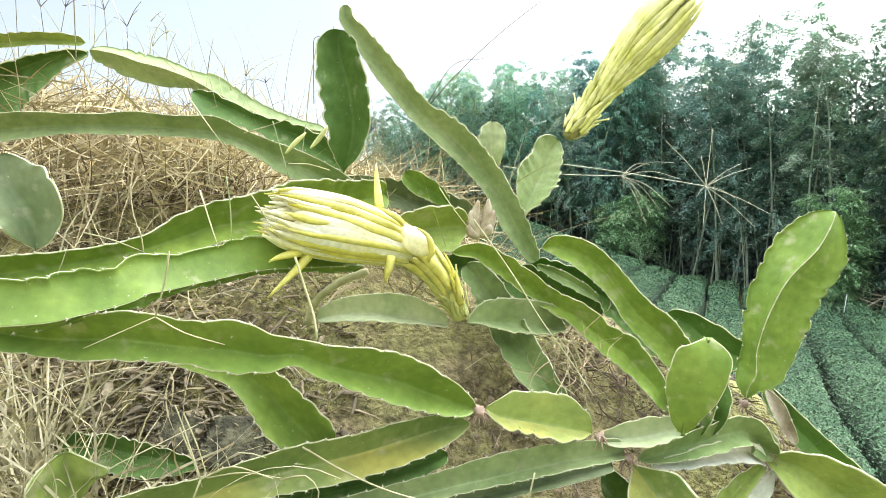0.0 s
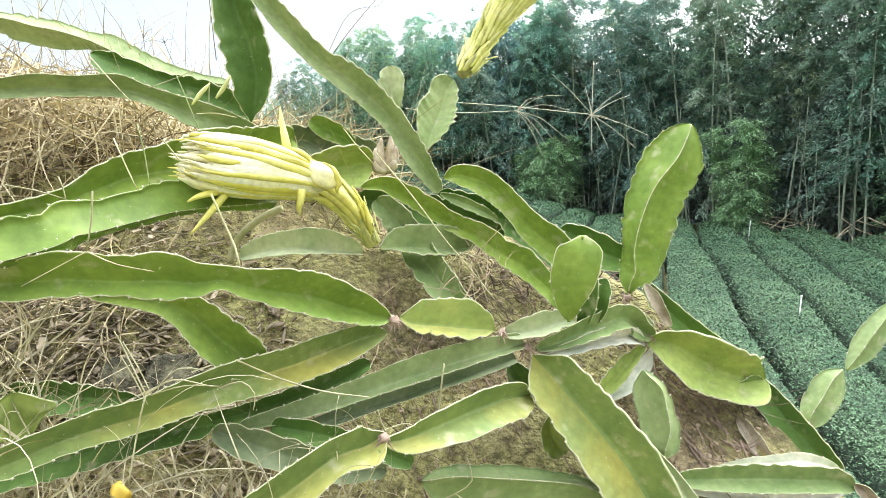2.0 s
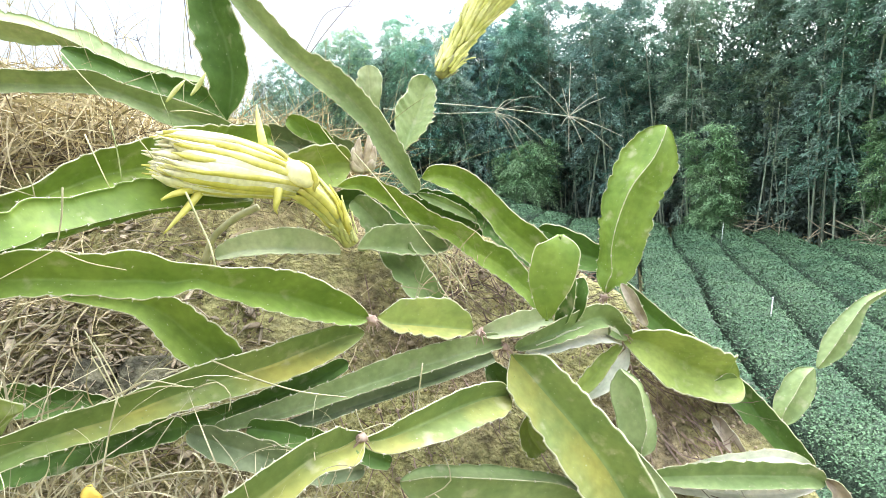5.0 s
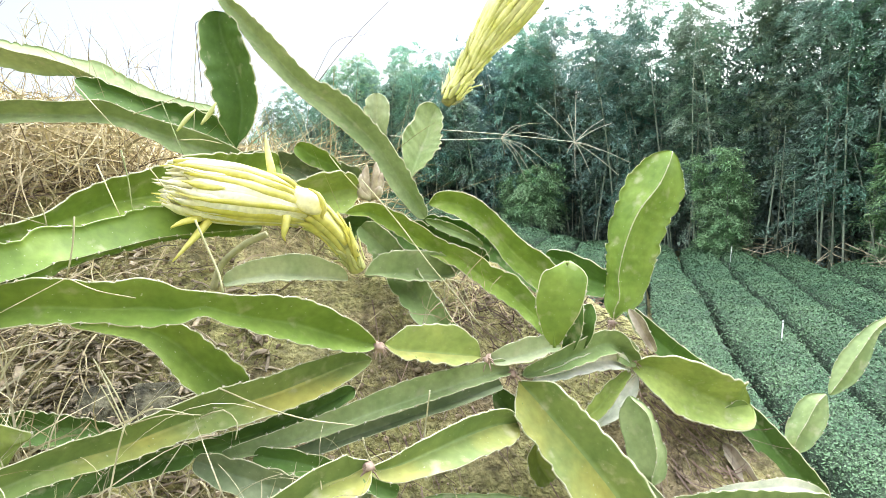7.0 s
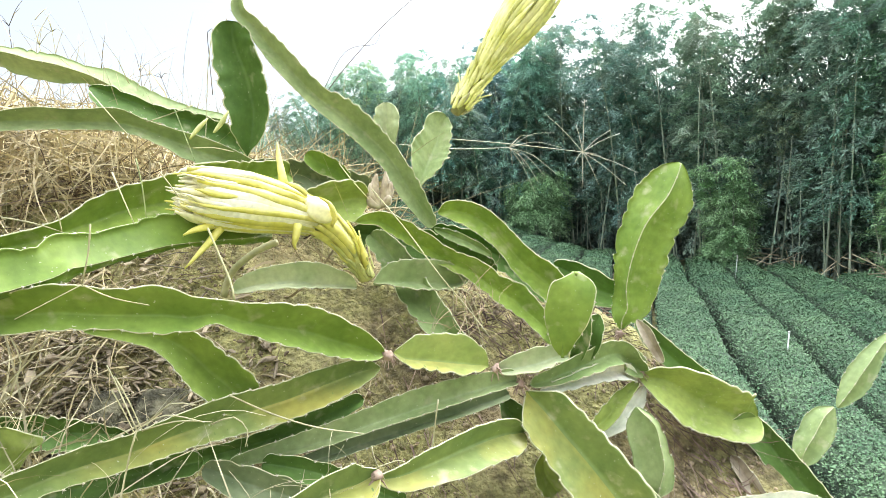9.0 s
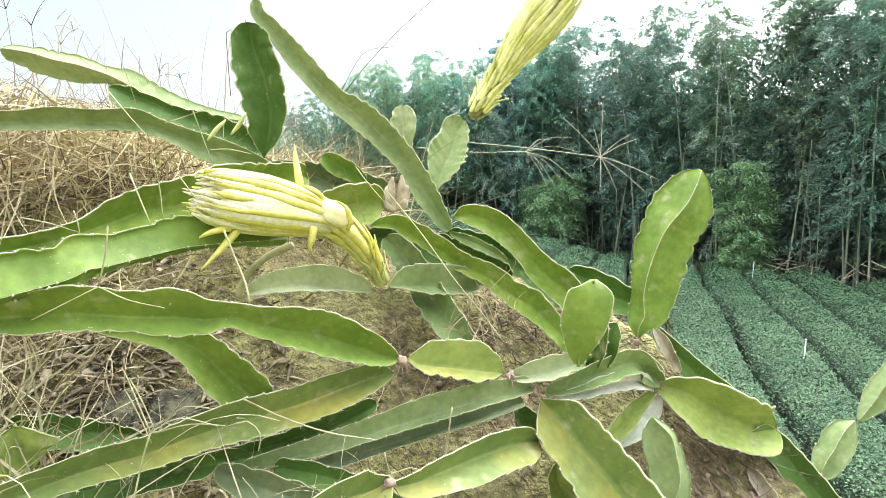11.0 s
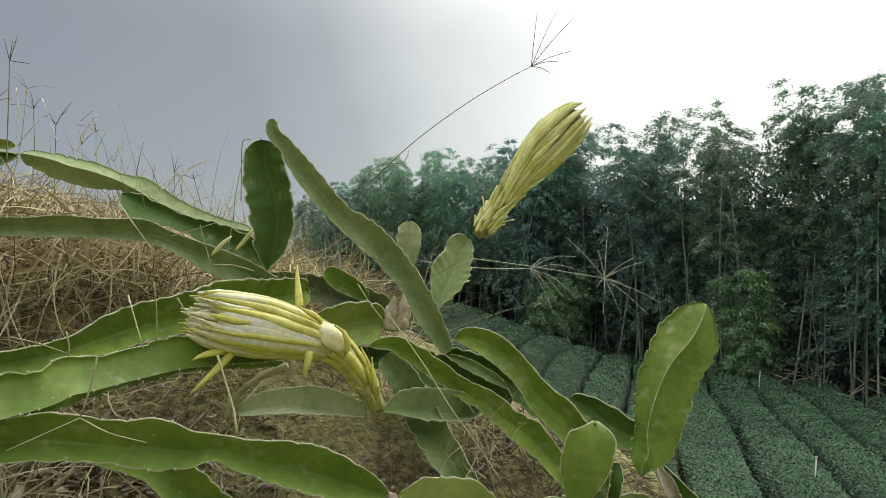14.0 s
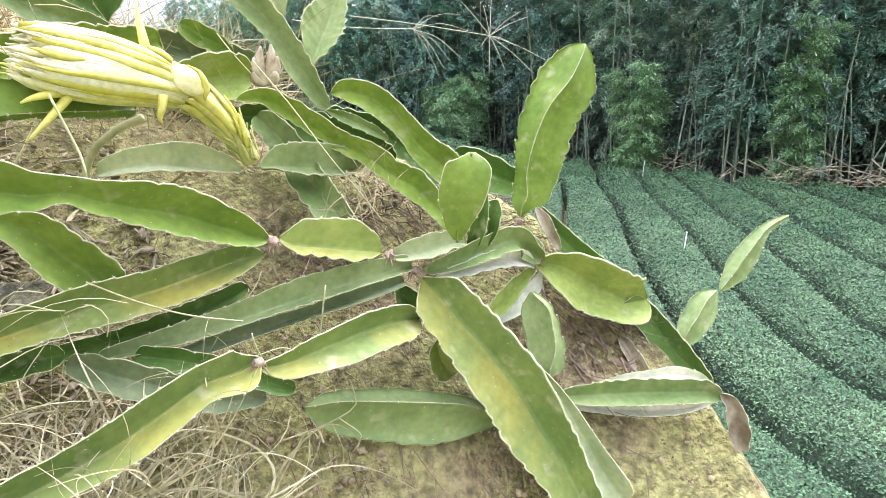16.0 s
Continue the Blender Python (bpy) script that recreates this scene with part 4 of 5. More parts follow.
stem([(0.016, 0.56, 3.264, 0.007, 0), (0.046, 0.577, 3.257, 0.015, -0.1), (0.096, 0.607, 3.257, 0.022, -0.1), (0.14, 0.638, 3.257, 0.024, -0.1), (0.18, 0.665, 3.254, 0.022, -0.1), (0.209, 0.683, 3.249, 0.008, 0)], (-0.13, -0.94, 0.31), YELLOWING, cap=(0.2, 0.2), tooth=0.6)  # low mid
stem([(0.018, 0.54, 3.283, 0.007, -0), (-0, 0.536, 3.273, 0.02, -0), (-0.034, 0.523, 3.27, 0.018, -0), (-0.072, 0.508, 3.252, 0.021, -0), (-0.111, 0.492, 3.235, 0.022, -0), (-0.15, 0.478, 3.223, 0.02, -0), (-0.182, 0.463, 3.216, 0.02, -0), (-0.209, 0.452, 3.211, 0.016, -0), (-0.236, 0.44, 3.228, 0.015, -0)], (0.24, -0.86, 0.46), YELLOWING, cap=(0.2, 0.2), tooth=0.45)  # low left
stem([(0.395, 0.658, 3.123, 0.009, 0), (0.444, 0.651, 3.121, 0.015, 0), (0.508, 0.641, 3.119, 0.018, 0), (0.565, 0.633, 3.115, 0.017, 0), (0.606, 0.626, 3.112, 0.015, 0), (0.626, 0.621, 3.103, 0.005, 0)], (-0.5, -0.74, 0.45), SOFT, cap=(0.2, 0.2))  # low right
stem([(0.059, 0.63, 3.175, 0.009, -0.2), (0.091, 0.632, 3.164, 0.024, -0.46), (0.153, 0.639, 3.145, 0.032, -0.5), (0.211, 0.643, 3.129, 0.033, -0.56), (0.266, 0.647, 3.119, 0.025, -0.5), (0.308, 0.65, 3.106, 0.007, -0.2)], (-0.16, -0.86, 0.49), SOFT, front=True, cap=(0.2, 0.2), tooth=0.35)  # low dark
stem([(0.624, 0.619, 3.111, 0.005, 0), (0.641, 0.615, 3.094, 0.012, 0), (0.654, 0.611, 3.059, 0.015, 0), (0.659, 0.605, 3.022, 0.008, 0)], (-0.59, -0.67, 0.46), DEAD, cap=(0.2, 0.2), label="withered brown stem tip")  # dead tip
stem([(0.432, 0.83, 3.351, 0.0033), (0.442, 0.82, 3.332, 0.0093), (0.453, 0.81, 3.306, 0.0083), (0.46, 0.8, 3.288, 0.0049)], (-0.4, -0.88, 0.25), DEAD, cap=(0.2, 0.2), label="withered brown flap of a stem")  # withered shoulder
stem([(0.535, 0.74, 3.16, 0.006), (0.544, 0.727, 3.142, 0.0103), (0.554, 0.713, 3.121, 0.0109), (0.564, 0.7, 3.107, 0.0074)], (-0.4, -0.88, 0.25), DEAD, cap=(0.2, 0.2), label="withered brown flap of a stem")  # withered flap
# low stems in shade; where they are DEEP, the colour carries that shade
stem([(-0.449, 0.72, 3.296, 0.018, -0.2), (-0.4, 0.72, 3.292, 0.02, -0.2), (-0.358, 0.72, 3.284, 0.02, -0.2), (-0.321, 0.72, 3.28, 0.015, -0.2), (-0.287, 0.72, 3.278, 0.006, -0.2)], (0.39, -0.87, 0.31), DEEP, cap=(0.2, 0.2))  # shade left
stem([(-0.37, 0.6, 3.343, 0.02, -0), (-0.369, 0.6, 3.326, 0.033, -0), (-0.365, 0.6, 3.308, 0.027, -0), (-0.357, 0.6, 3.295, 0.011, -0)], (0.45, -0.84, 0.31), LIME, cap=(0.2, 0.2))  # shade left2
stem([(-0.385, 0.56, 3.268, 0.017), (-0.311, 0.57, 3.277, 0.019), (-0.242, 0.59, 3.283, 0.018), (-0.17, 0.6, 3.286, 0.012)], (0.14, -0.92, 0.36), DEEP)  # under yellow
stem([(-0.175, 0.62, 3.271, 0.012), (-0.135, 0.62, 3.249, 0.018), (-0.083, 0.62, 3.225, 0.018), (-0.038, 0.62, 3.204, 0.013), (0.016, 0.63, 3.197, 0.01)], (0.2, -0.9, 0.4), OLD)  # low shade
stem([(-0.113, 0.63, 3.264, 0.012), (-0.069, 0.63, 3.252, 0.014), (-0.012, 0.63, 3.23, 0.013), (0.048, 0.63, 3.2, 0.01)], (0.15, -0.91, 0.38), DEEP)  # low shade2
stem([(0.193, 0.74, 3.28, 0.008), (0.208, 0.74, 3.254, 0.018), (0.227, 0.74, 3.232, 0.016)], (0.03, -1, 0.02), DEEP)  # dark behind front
stem([(-0.025, 0.96, 3.493, 0.013), (0.035, 0.96, 3.494, 0.021), (0.096, 0.96, 3.478, 0.026), (0.166, 0.96, 3.453, 0.026), (0.233, 0.947, 3.414, 0.021)], (-0.01, -0.99, 0.11), DEEP)  # mid fill
stem([(0.129, 0.895, 3.504, 0.0036), (0.157, 0.895, 3.492, 0.0084), (0.191, 0.882, 3.475, 0.0078), (0.215, 0.882, 3.459, 0.0036)], (-0.1, -0.99, 0.09), SOFT)  # small c8
stem([(0.445, 0.668, 3.124, 0.002, 0), (0.495, 0.66, 3.132, 0.007, 0), (0.535, 0.654, 3.133, 0.01, 0), (0.571, 0.649, 3.134, 0.011, 0), (0.601, 0.641, 3.128, 0.008, 0), (0.621, 0.635, 3.116, 0.003, 0)], (-0.51, -0.74, 0.43), BLEACHED, cap=(0.2, 0.2), label="bleached pale wing of a stem")  # low right wing
stem([(0.4, 0.668, 3.106, 0.005, 0), (0.446, 0.664, 3.096, 0.008, 0), (0.51, 0.655, 3.085, 0.01, 0), (0.568, 0.646, 3.081, 0.009, 0), (0.61, 0.638, 3.085, 0.005, 0), (0.629, 0.635, 3.092, 0.002, 0)], (-0.49, -0.74, 0.46), BLEACHED, cap=(0.2, 0.2), label="bleached pale wing of a stem")  # low right under
stem([(0.36, 0.667, 3.173, 0.004, 0), (0.383, 0.651, 3.142, 0.008, 0), (0.402, 0.633, 3.107, 0.013, 0), (0.419, 0.611, 3.069, 0.017, 0), (0.436, 0.586, 3.03, 0.024, 0), (0.45, 0.568, 3.008, 0.02, 0)], (-0.4, -0.76, 0.51), PALE, cap=(0.2, 0.2), label="pale wing at the side of a stem", tooth=0.4)  # big front wing
stem([(0.242, 0.715, 3.292, 0.004), (0.276, 0.722, 3.296, 0.01), (0.323, 0.738, 3.3, 0.013), (0.371, 0.752, 3.296, 0.012), (0.402, 0.765, 3.277, 0.004)], (0.31, -0.9, 0.31), BLEACHED, label="bleached pale wing of a stem")  # arch wing
stem([(0.417, 0.775, 3.263, 0.004), (0.401, 0.768, 3.24, 0.011), (0.37, 0.752, 3.22, 0.013), (0.335, 0.74, 3.206, 0.006)], (-0.08, -0.8, 0.6), BLEACHED, label="bleached pale wing of a stem")  # hang wing


for pts in ([(-0.167, 0.925, 3.834), (-0.165, 0.925, 3.822), (-0.161, 0.927, 3.809)], [(-0.154, 0.925, 3.826), (-0.153, 0.925, 3.818), (-0.152, 0.927, 3.807)]):
    bm = bmesh.new()
    p = spline(pts, 0.004)
    tube(bm, p, list(np.linspace(0.0008, 0.0026, len(p))), 6)
    at_plant(part("withered_tip", bm, M_DEAD, plant, "dried brown spike on a stem's end"))


def joint(x, y, z, size):
    bm = bmesh.new()
    bmesh.ops.create_icosphere(bm, subdivisions=2, radius=size)
    for v in bm.verts:
        v.co *= 1 + 0.9 * noise.noise(v.co * 260 + Vector((x, y, z)) * 40)
        v.co += Vector((x, y, z))
    for k in range(9):
        d = Vector((stem_rng.uniform(-1, 1), -0.4, stem_rng.uniform(-1, 0.3))).normalized() * size * 2.2
        c = Vector((x, y, z))
        tube(bm, [c, c + d * 0.6, c + d + Vector((0, 0, -size * 0.6))], [0.0011, 0.0009, 0.0004], 4)
    at_plant(part("corky_joint", bm, M_JOINT, plant, "pinkish-brown corky joint between stems"))


for x, y, z in [(0.039, 0.672, 3.368), (0.208, 0.69, 3.311), (0.409, 0.772, 3.285), (0.016, 0.535, 3.279), (0.177, 0.695, 3.333), (0.407, 0.837, 3.329)]:
    joint(x, y, z, 0.0062)
bm = bmesh.new()
for pts in ([(0.048, 0.905, 3.542), (0.034, 0.897, 3.551), (0.031, 0.895, 3.559)], [(0.048, 0.905, 3.542), (0.036, 0.897, 3.561), (0.034, 0.895, 3.579)], [(0.048, 0.905, 3.542), (0.041, 0.897, 3.568), (0.044, 0.895, 3.593)], [(0.048, 0.905, 3.542), (0.058, 0.897, 3.569), (0.058, 0.895, 3.596)], [(0.048, 0.905, 3.542), (0.062, 0.897, 3.561), (0.066, 0.895, 3.58)], [(0.048, 0.905, 3.542), (0.06, 0.897, 3.551), (0.061, 0.895, 3.56)]):
    p = spline(pts, 0.005)
    blade(bm, p, [0.0085 * math.sin(math.pi * (0.18 + 0.76 * i / (len(p) - 1))) for i in range(len(p))], (0.3, -1, 0.1), 0.001, fold=0.5)
at_plant(part("withered_bud", bm, M_HUSK, plant, "small dried pinkish bud"))


# ---------------------------------------------------------------- flowers
def frames_along(line, up):
    out = []
    for i in range(len(line)):
        t = Vector(line[min(i + 1, len(line) - 1)]) - Vector(line[max(i - 1, 0)])
        t.normalize()
        u = (Vector(up) - t * Vector(up).dot(t)).normalized()
        out.append((Vector(line[i]), t, u, t.cross(u)))
    return out


def along(fr, radius, a, s):
    """A point on the envelope at the angle a and the share s of the axis, and the way out there."""
    i = min(s, 0.9999) * (len(fr) - 1)
    j, u = int(i), i - int(i)
    k = min(j + 1, len(fr) - 1)
    c = fr[j][0].lerp(fr[k][0], u)
    o = (fr[j][2] * math.cos(a) + fr[j][3] * math.sin(a)).normalized()
    if s > 1:
        c = c + fr[-1][1] * (s - 1) * 0.28
    return c + o * radius(s), o


def scale_leaf(parent, name, fr, radius, a, s0, s1, width, mat, lift=0.0, twist=0.0, thick=0.001, tip_in=0.0, peak=0.4, label=""):
    pts, ups, ws = [], [], []
    for i in range(9):
        v = i / 8
        c, o = along(fr, radius, a + twist * v, s0 + (s1 - s0) * v)
        pts.append(c + o * (lift * v * v - tip_in * v ** 4 + 0.001))
        ups.append(o)
        ws.append(width * (0.45 + 0.55 * math.sin(math.pi * min(1.0, v / peak) / 2)) * (1 - max(0, (v - peak) / (1 - peak)) ** 2.2) + 0.0004)
    bm = bmesh.new()
    blade(bm, pts, ws, ups, thick)
    return part(name, bm, mat, parent, label)


def spent_flower():
    line = spline([(0.02, 0.8, 3.447), (0.009, 0.79, 3.473), (-0.008, 0.775, 3.5), (-0.028, 0.755, 3.524), (-0.05, 0.735, 3.539), (-0.079, 0.715, 3.551), (-0.11, 0.7, 3.56), (-0.145, 0.68, 3.568), (-0.173, 0.665, 3.576), (-0.188, 0.655, 3.58)], 0.008)[:, :3]
    fr = frames_along(line, (0.1, -0.75, 0.6))
    r = random.Random(11)

    def radius(s):
        return float(np.interp(s, [0.0, 0.1, 0.22, 0.34, 0.45, 0.57, 0.69, 0.83, 0.94, 1.0, 1.1], [0.0119, 0.0129, 0.0153, 0.0186, 0.0217, 0.028, 0.0335, 0.033, 0.029, 0.0228, 0.01938]))

    bm = bmesh.new()
    tube(bm, line[: int(len(line) * 0.62)], [radius(i / (len(line) - 1)) * (1 if i < len(line) * 0.4 else 0.8) for i in range(int(len(line) * 0.62))], 12)
    head = at_plant(part("spent_flower", bm, M_TUBE, plant, "spent drooping flower with white petals and yellow tepals"))
    for i in range(20):        # broad white petals in the bell
        a = i * 2.399 + r.uniform(-0.2, 0.2)
        k = 0.90 + 0.09 * (i % 4) / 3
        scale_leaf(head, "petal", fr, lambda s: radius(s) * k, a, 0.44, r.uniform(0.92, 1.0), r.uniform(0.014, 0.019), M_PETAL, r.uniform(-0.002, 0.003), r.uniform(-0.2, 0.2), 0.0015, 0.002, 0.80)
    for i in range(15):        # long yellow outer tepals lying over them, their edges lifting
        a = math.tau * i / 15 + r.uniform(-0.13, 0.13)
        scale_leaf(head, "tepal", fr, lambda s: radius(s) * 0.985, a, r.uniform(0.40, 0.46), r.uniform(0.86, 1.0), r.uniform(0.0052, 0.0082), M_TEPAL, r.uniform(-0.001, 0.003), r.uniform(-0.28, 0.28), 0.0026, r.uniform(0, 0.004), 0.30)
    for i in range(20):        # inner petals that fill the bell
        k = r.uniform(0.15, 0.75)
        scale_leaf(head, "petal", fr, lambda s: radius(s) * k, i * 2.399, 0.6, r.uniform(0.93, 1.01), r.uniform(0.006, 0.011), M_PETAL, 0, r.uniform(-0.3, 0.3), 0.0012, 0, 0.7)
    for i in range(34):        # ragged tips
        a = r.uniform(0, 6.28)
        k = r.uniform(0.7, 1.0)
        scale_leaf(head, "petal", fr, lambda s: radius(s) * k, a, 0.80, r.uniform(0.96, 1.025), r.uniform(0.002, 0.006), M_PETAL if i % 4 else M_TEPAL, r.uniform(-0.006, 0.007), r.uniform(-0.35, 0.35), 0.0008, 0, 0.3)
    for i in range(9):         # folded tepals round the knot, running down the tube
        a = i * 2.399 + 1.0
        scale_leaf(head, "tepal", fr, lambda s: radius(s) * 1.0, a, 0.08 + 0.04 * (i % 3), r.uniform(0.43, 0.52), r.uniform(0.006, 0.009), M_TEPAL if i % 3 else M_PETAL, r.uniform(-0.002, 0.003), r.uniform(-0.4, 0.4), 0.002, 0, 0.6)
    for i in range(8):         # long green bracts lying along the tube
        a = i * 2.399
        s0 = 0.01 + 0.026 * i
        scale_leaf(head, "bract", fr, radius, a, s0, s0 + r.uniform(0.16, 0.26), 0.0055, M_TUBE if i % 3 else M_TEPAL, r.uniform(0.0, 0.003), 0, 0.001, 0, 0.3)
    for i in range(16):        # spiky scales round the foot
        s0 = 0.005 + 0.09 * r.random()
        scale_leaf(head, "bract", fr, lambda s: radius(s) * 1.1, i * 2.399, s0, s0 + r.uniform(0.05, 0.11), 0.0028, M_TUBE if i % 2 else M_STALK_LIME, r.uniform(0.004, 0.014), 0, 0.001, 0, 0.25)
    knot = Vector((-0.036, 0.712, 3.548))
    bm = bmesh.new()           # the folded petals that swell over the knot
    bmesh.ops.create_uvsphere(bm, u_segments=20, v_segments=12, radius=1)
    for v in bm.verts:
        q = v.co * (1 + 0.05 * math.sin(5 * math.atan2(v.co.z, v.co.y) + 1))
        v.co = knot + Vector((q.x * 0.020 + q.z * 0.004, q.y * 0.014, q.z * 0.0145 - q.x * 0.009))
    part("folded_petal", bm, M_PETAL, head, "swollen white folded petals")
    up = Vector((0.1, -0.75, 0.6))
    for pts in ([(-0.079, 0.735, 3.585), (-0.082, 0.74, 3.605), (-0.084, 0.745, 3.621), (-0.085, 0.75, 3.636)], [(-0.153, 0.66, 3.539), (-0.165, 0.65, 3.537), (-0.174, 0.645, 3.534), (-0.181, 0.64, 3.53)], [(-0.146, 0.665, 3.535), (-0.156, 0.655, 3.522), (-0.17, 0.65, 3.507), (-0.184, 0.645, 3.492)], [(-0.061, 0.69, 3.534), (-0.063, 0.685, 3.521), (-0.066, 0.685, 3.511), (-0.065, 0.69, 3.503)], [(-0.049, 0.7, 3.57), (-0.056, 0.69, 3.577), (-0.066, 0.69, 3.582), (-0.075, 0.7, 3.585)], [(-0.021, 0.715, 3.529), (-0.017, 0.7, 3.542), (-0.022, 0.695, 3.557), (-0.034, 0.7, 3.564)], [(0.015, 0.78, 3.479), (0.01, 0.772, 3.499), (0.004, 0.768, 3.517), (-0.003, 0.768, 3.531)], [(0.019, 0.775, 3.468), (0.017, 0.77, 3.484), (0.013, 0.77, 3.498), (0.011, 0.772, 3.509)]):
        p = spline(pts, 0.006)
        ws = [0.0048 * (1 - (i / (len(p) - 1)) ** 1.8) + 0.0006 for i in range(len(p))]
        bm = bmesh.new()
        blade(bm, p, ws, up, 0.0018)
        part("tepal", bm, M_TEPAL, head)


spent_flower()


def closed_bud():
    line = spline([(0.194, 1.051, 3.697), (0.217, 1.057, 3.727), (0.248, 1.064, 3.771), (0.287, 1.064, 3.823), (0.323, 1.057, 3.865), (0.359, 1.051, 3.904), (0.383, 1.051, 3.924)], 0.006)[:, :3]
    fr = frames_along(line, (0, -1, 0.2))
    r = random.Random(3)

    def radius(s):
        return float(np.interp(s, [0, 0.08, 0.2, 0.35, 0.5, 0.65, 0.8, 0.92, 1.0, 1.1], [0.010, 0.0165, 0.0155, 0.0175, 0.027, 0.0355, 0.0375, 0.032, 0.024, 0.016]))

    bm = bmesh.new()
    tube(bm, line[:-2], [radius(i / (len(line) - 1)) * 0.9 for i in range(len(line) - 2)], 16)
    bud = at_plant(part("flower_bud", bm, M_BRACT_EDGE, plant, "large closed yellow-green bud of overlapping bracts"))
    for i in range(90):
        k = i / 89
        s0 = 0.02 + 0.66 * k ** 0.9
        length = 0.10 + 0.34 * k ** 0.7
        scale_leaf(bud, "bract", fr, radius, i * 2.399, s0, min(s0 + length, 1.0 + 0.03 * r.random()), 0.0052 + 0.0024 * k, M_BRACT, r.uniform(0, 0.0045) + 0.006 * (i < 26) * r.random(), r.uniform(-0.2, 0.2), 0.0026,
                   0.002 * (s0 > 0.5), 0.4)
    for i in range(22):        # short spiky scales round its foot
        s0 = 0.005 + 0.12 * r.random()
        scale_leaf(bud, "bract", fr, lambda s: radius(s) * 1.05, i * 2.399, s0, s0 + r.uniform(0.06, 0.12), 0.0046, M_BRACT if i % 3 else M_OLD_STALK, r.uniform(0.002, 0.011), 0, 0.0012, 0, 0.25)
    for s, a, d in ((0.70, 2.2, 0.022), (0.1, 1.6, 0.02), (0.12, 4.4, 0.02), (0.05, 3.0, 0.016)):
        scale_leaf(bud, "bract", fr, radius, a, s, s + 0.13, 0.003, M_BRACT, d, 0, 0.0012, 0, 0.2)


closed_bud()
bm = bmesh.new()
p = spline([(-0.094, 0.75, 3.508), (-0.123, 0.758, 3.496), (-0.152, 0.768, 3.475), (-0.165, 0.775, 3.456), (-0.172, 0.78, 3.437)], 0.006)
tube(bm, p, [0.0046] * len(p), 10)
at_plant(part("old_flower_stalk", bm, M_OLD_STALK, plant, "thick pale green bent stalk"))


# ---------------------------------------------------------------- dry grass, litter, roots
def straw(name, n, place, length, width, mat, seed, curl=0.9, upright=0.3, segs=6, gravity=0.6, label="", parent=None, heading=None):
    """Thin bent blades in one mesh; place(r, n) gives their feet."""
    r = np.random.default_rng(seed)
    foot = place(r, n)
    az, el = r.uniform(0, math.tau, n), np.clip(r.normal(upright, 0.45, n), -0.2, 1.5)
    if heading:
        az, el = r.normal(heading[0], heading[1], n), r.normal(heading[2], heading[3], n)
    L = r.uniform(*length, n)
    w = r.uniform(*width, n)
    d = np.stack([np.cos(az) * np.cos(el), np.sin(az) * np.cos(el), np.sin(el)], -1)
    turn = r.normal(0, curl, (n, 3))
    pts = [foot]
    for s in range(segs):
        if curl > 2.0 and s in (segs // 3, segs * 2 // 3):
            turn = r.normal(0, curl, (n, 3))
        d = d + (turn + np.array([0, 0, -gravity * (s + 1) / segs])) / segs
        d /= np.linalg.norm(d, axis=1)[:, None]
        pts.append(pts[-1] + d * (L / segs)[:, None])
    pts = np.stack(pts, 1)
    side = np.cross(np.gradient(pts, axis=1), r.normal(0, 1, (n, 1, 3)))
    side /= np.linalg.norm(side, axis=2)[:, :, None] + 1e-9
    taper = np.linspace(1, 0.12, segs + 1)[None, :, None] * w[:, None, None]
    v = np.stack([pts - side * taper, pts + side * taper], 2).reshape(-1, 3)
    base = (np.arange(n) * (segs + 1) * 2)[:, None, None]
    j = np.arange(segs)[None, :, None] * 2
    faces = (base + j + np.array([0, 1, 3, 2])[None, None, :]).reshape(-1, 4)
    ob = raw(name, v, faces, mat, parent)
    return tagged(ob, label, "dry grass", kind="stuff")


def on_ground(x, y, lift=0.0):
    return np.stack([x, y, ground_height(x, y) + lift], -1)


def hay_place(r, n):
    x, y = r.uniform(-1.9, 0.0, n), r.random(n) ** 1.5 * 1.6
    y = y + np.interp(x, [-0.55, -0.25], [0.98, 1.13])
    lift = r.uniform(0, 0.12, n) * np.interp(x, [-1.9, -0.4, 0.0], [0.9, 0.8, 0.3]) * np.interp(y, [1.0, 1.6, 2.6], [1.2, 0.6, 0.2])
    return on_ground(x, y, lift)


straw("dry_grass", 9000, hay_place, (0.09, 0.28), (0.0012, 0.0028), M_STRAW, 1, 1.0, 0.12, 6, 1.3, "thick tangle of dry straw-coloured grass on the bank")
straw("hanging_grass", 7000, lambda r, n: hay_place(r, n) + np.array([0, -0.02, 0.07]), (0.10, 0.24), (0.0012, 0.0023), M_STRAW, 12, 0.7, 0.0, 6, 0.9,
      "matted dry grass hanging down the bank like thatch", heading=(-1.57, 0.9, -0.55, 0.45))
straw("old_grass", 6000, lambda r, n: hay_place(r, n) - np.array([0, 0, 0.05]), (0.08, 0.25), (0.001, 0.002), M_STRAW_SHADED, 2, 1.2, 0.1, 5, 0.8, "old straw under the dry grass, darkened for shade in its gaps")


straw("field_grass", 9000, lambda r, n: on_ground(np.where(r.random(n) < 0.5, r.uniform(-5.0, -1.2, n), r.uniform(-5.0, -0.1, n)), r.uniform(0.9, 7.0, n), 0.0), (0.12, 0.38), (0.0016, 0.0034), M_STRAW, 14, 0.9, 0.4, 5, 1.1,
      "dry straw-coloured grass over the upper terrace")
TUFTS = ((-0.57, 0.66), (-0.52, 0.62), (-0.46, 0.66), (-0.55, 0.72), (-0.4, 0.56), (-0.32, 0.53), (-0.26, 0.5), (-0.22, 0.54), (-0.17, 0.52), (-0.1, 0.53), (-0.06, 0.58), (-0.29, 0.57), (-0.2, 0.48))


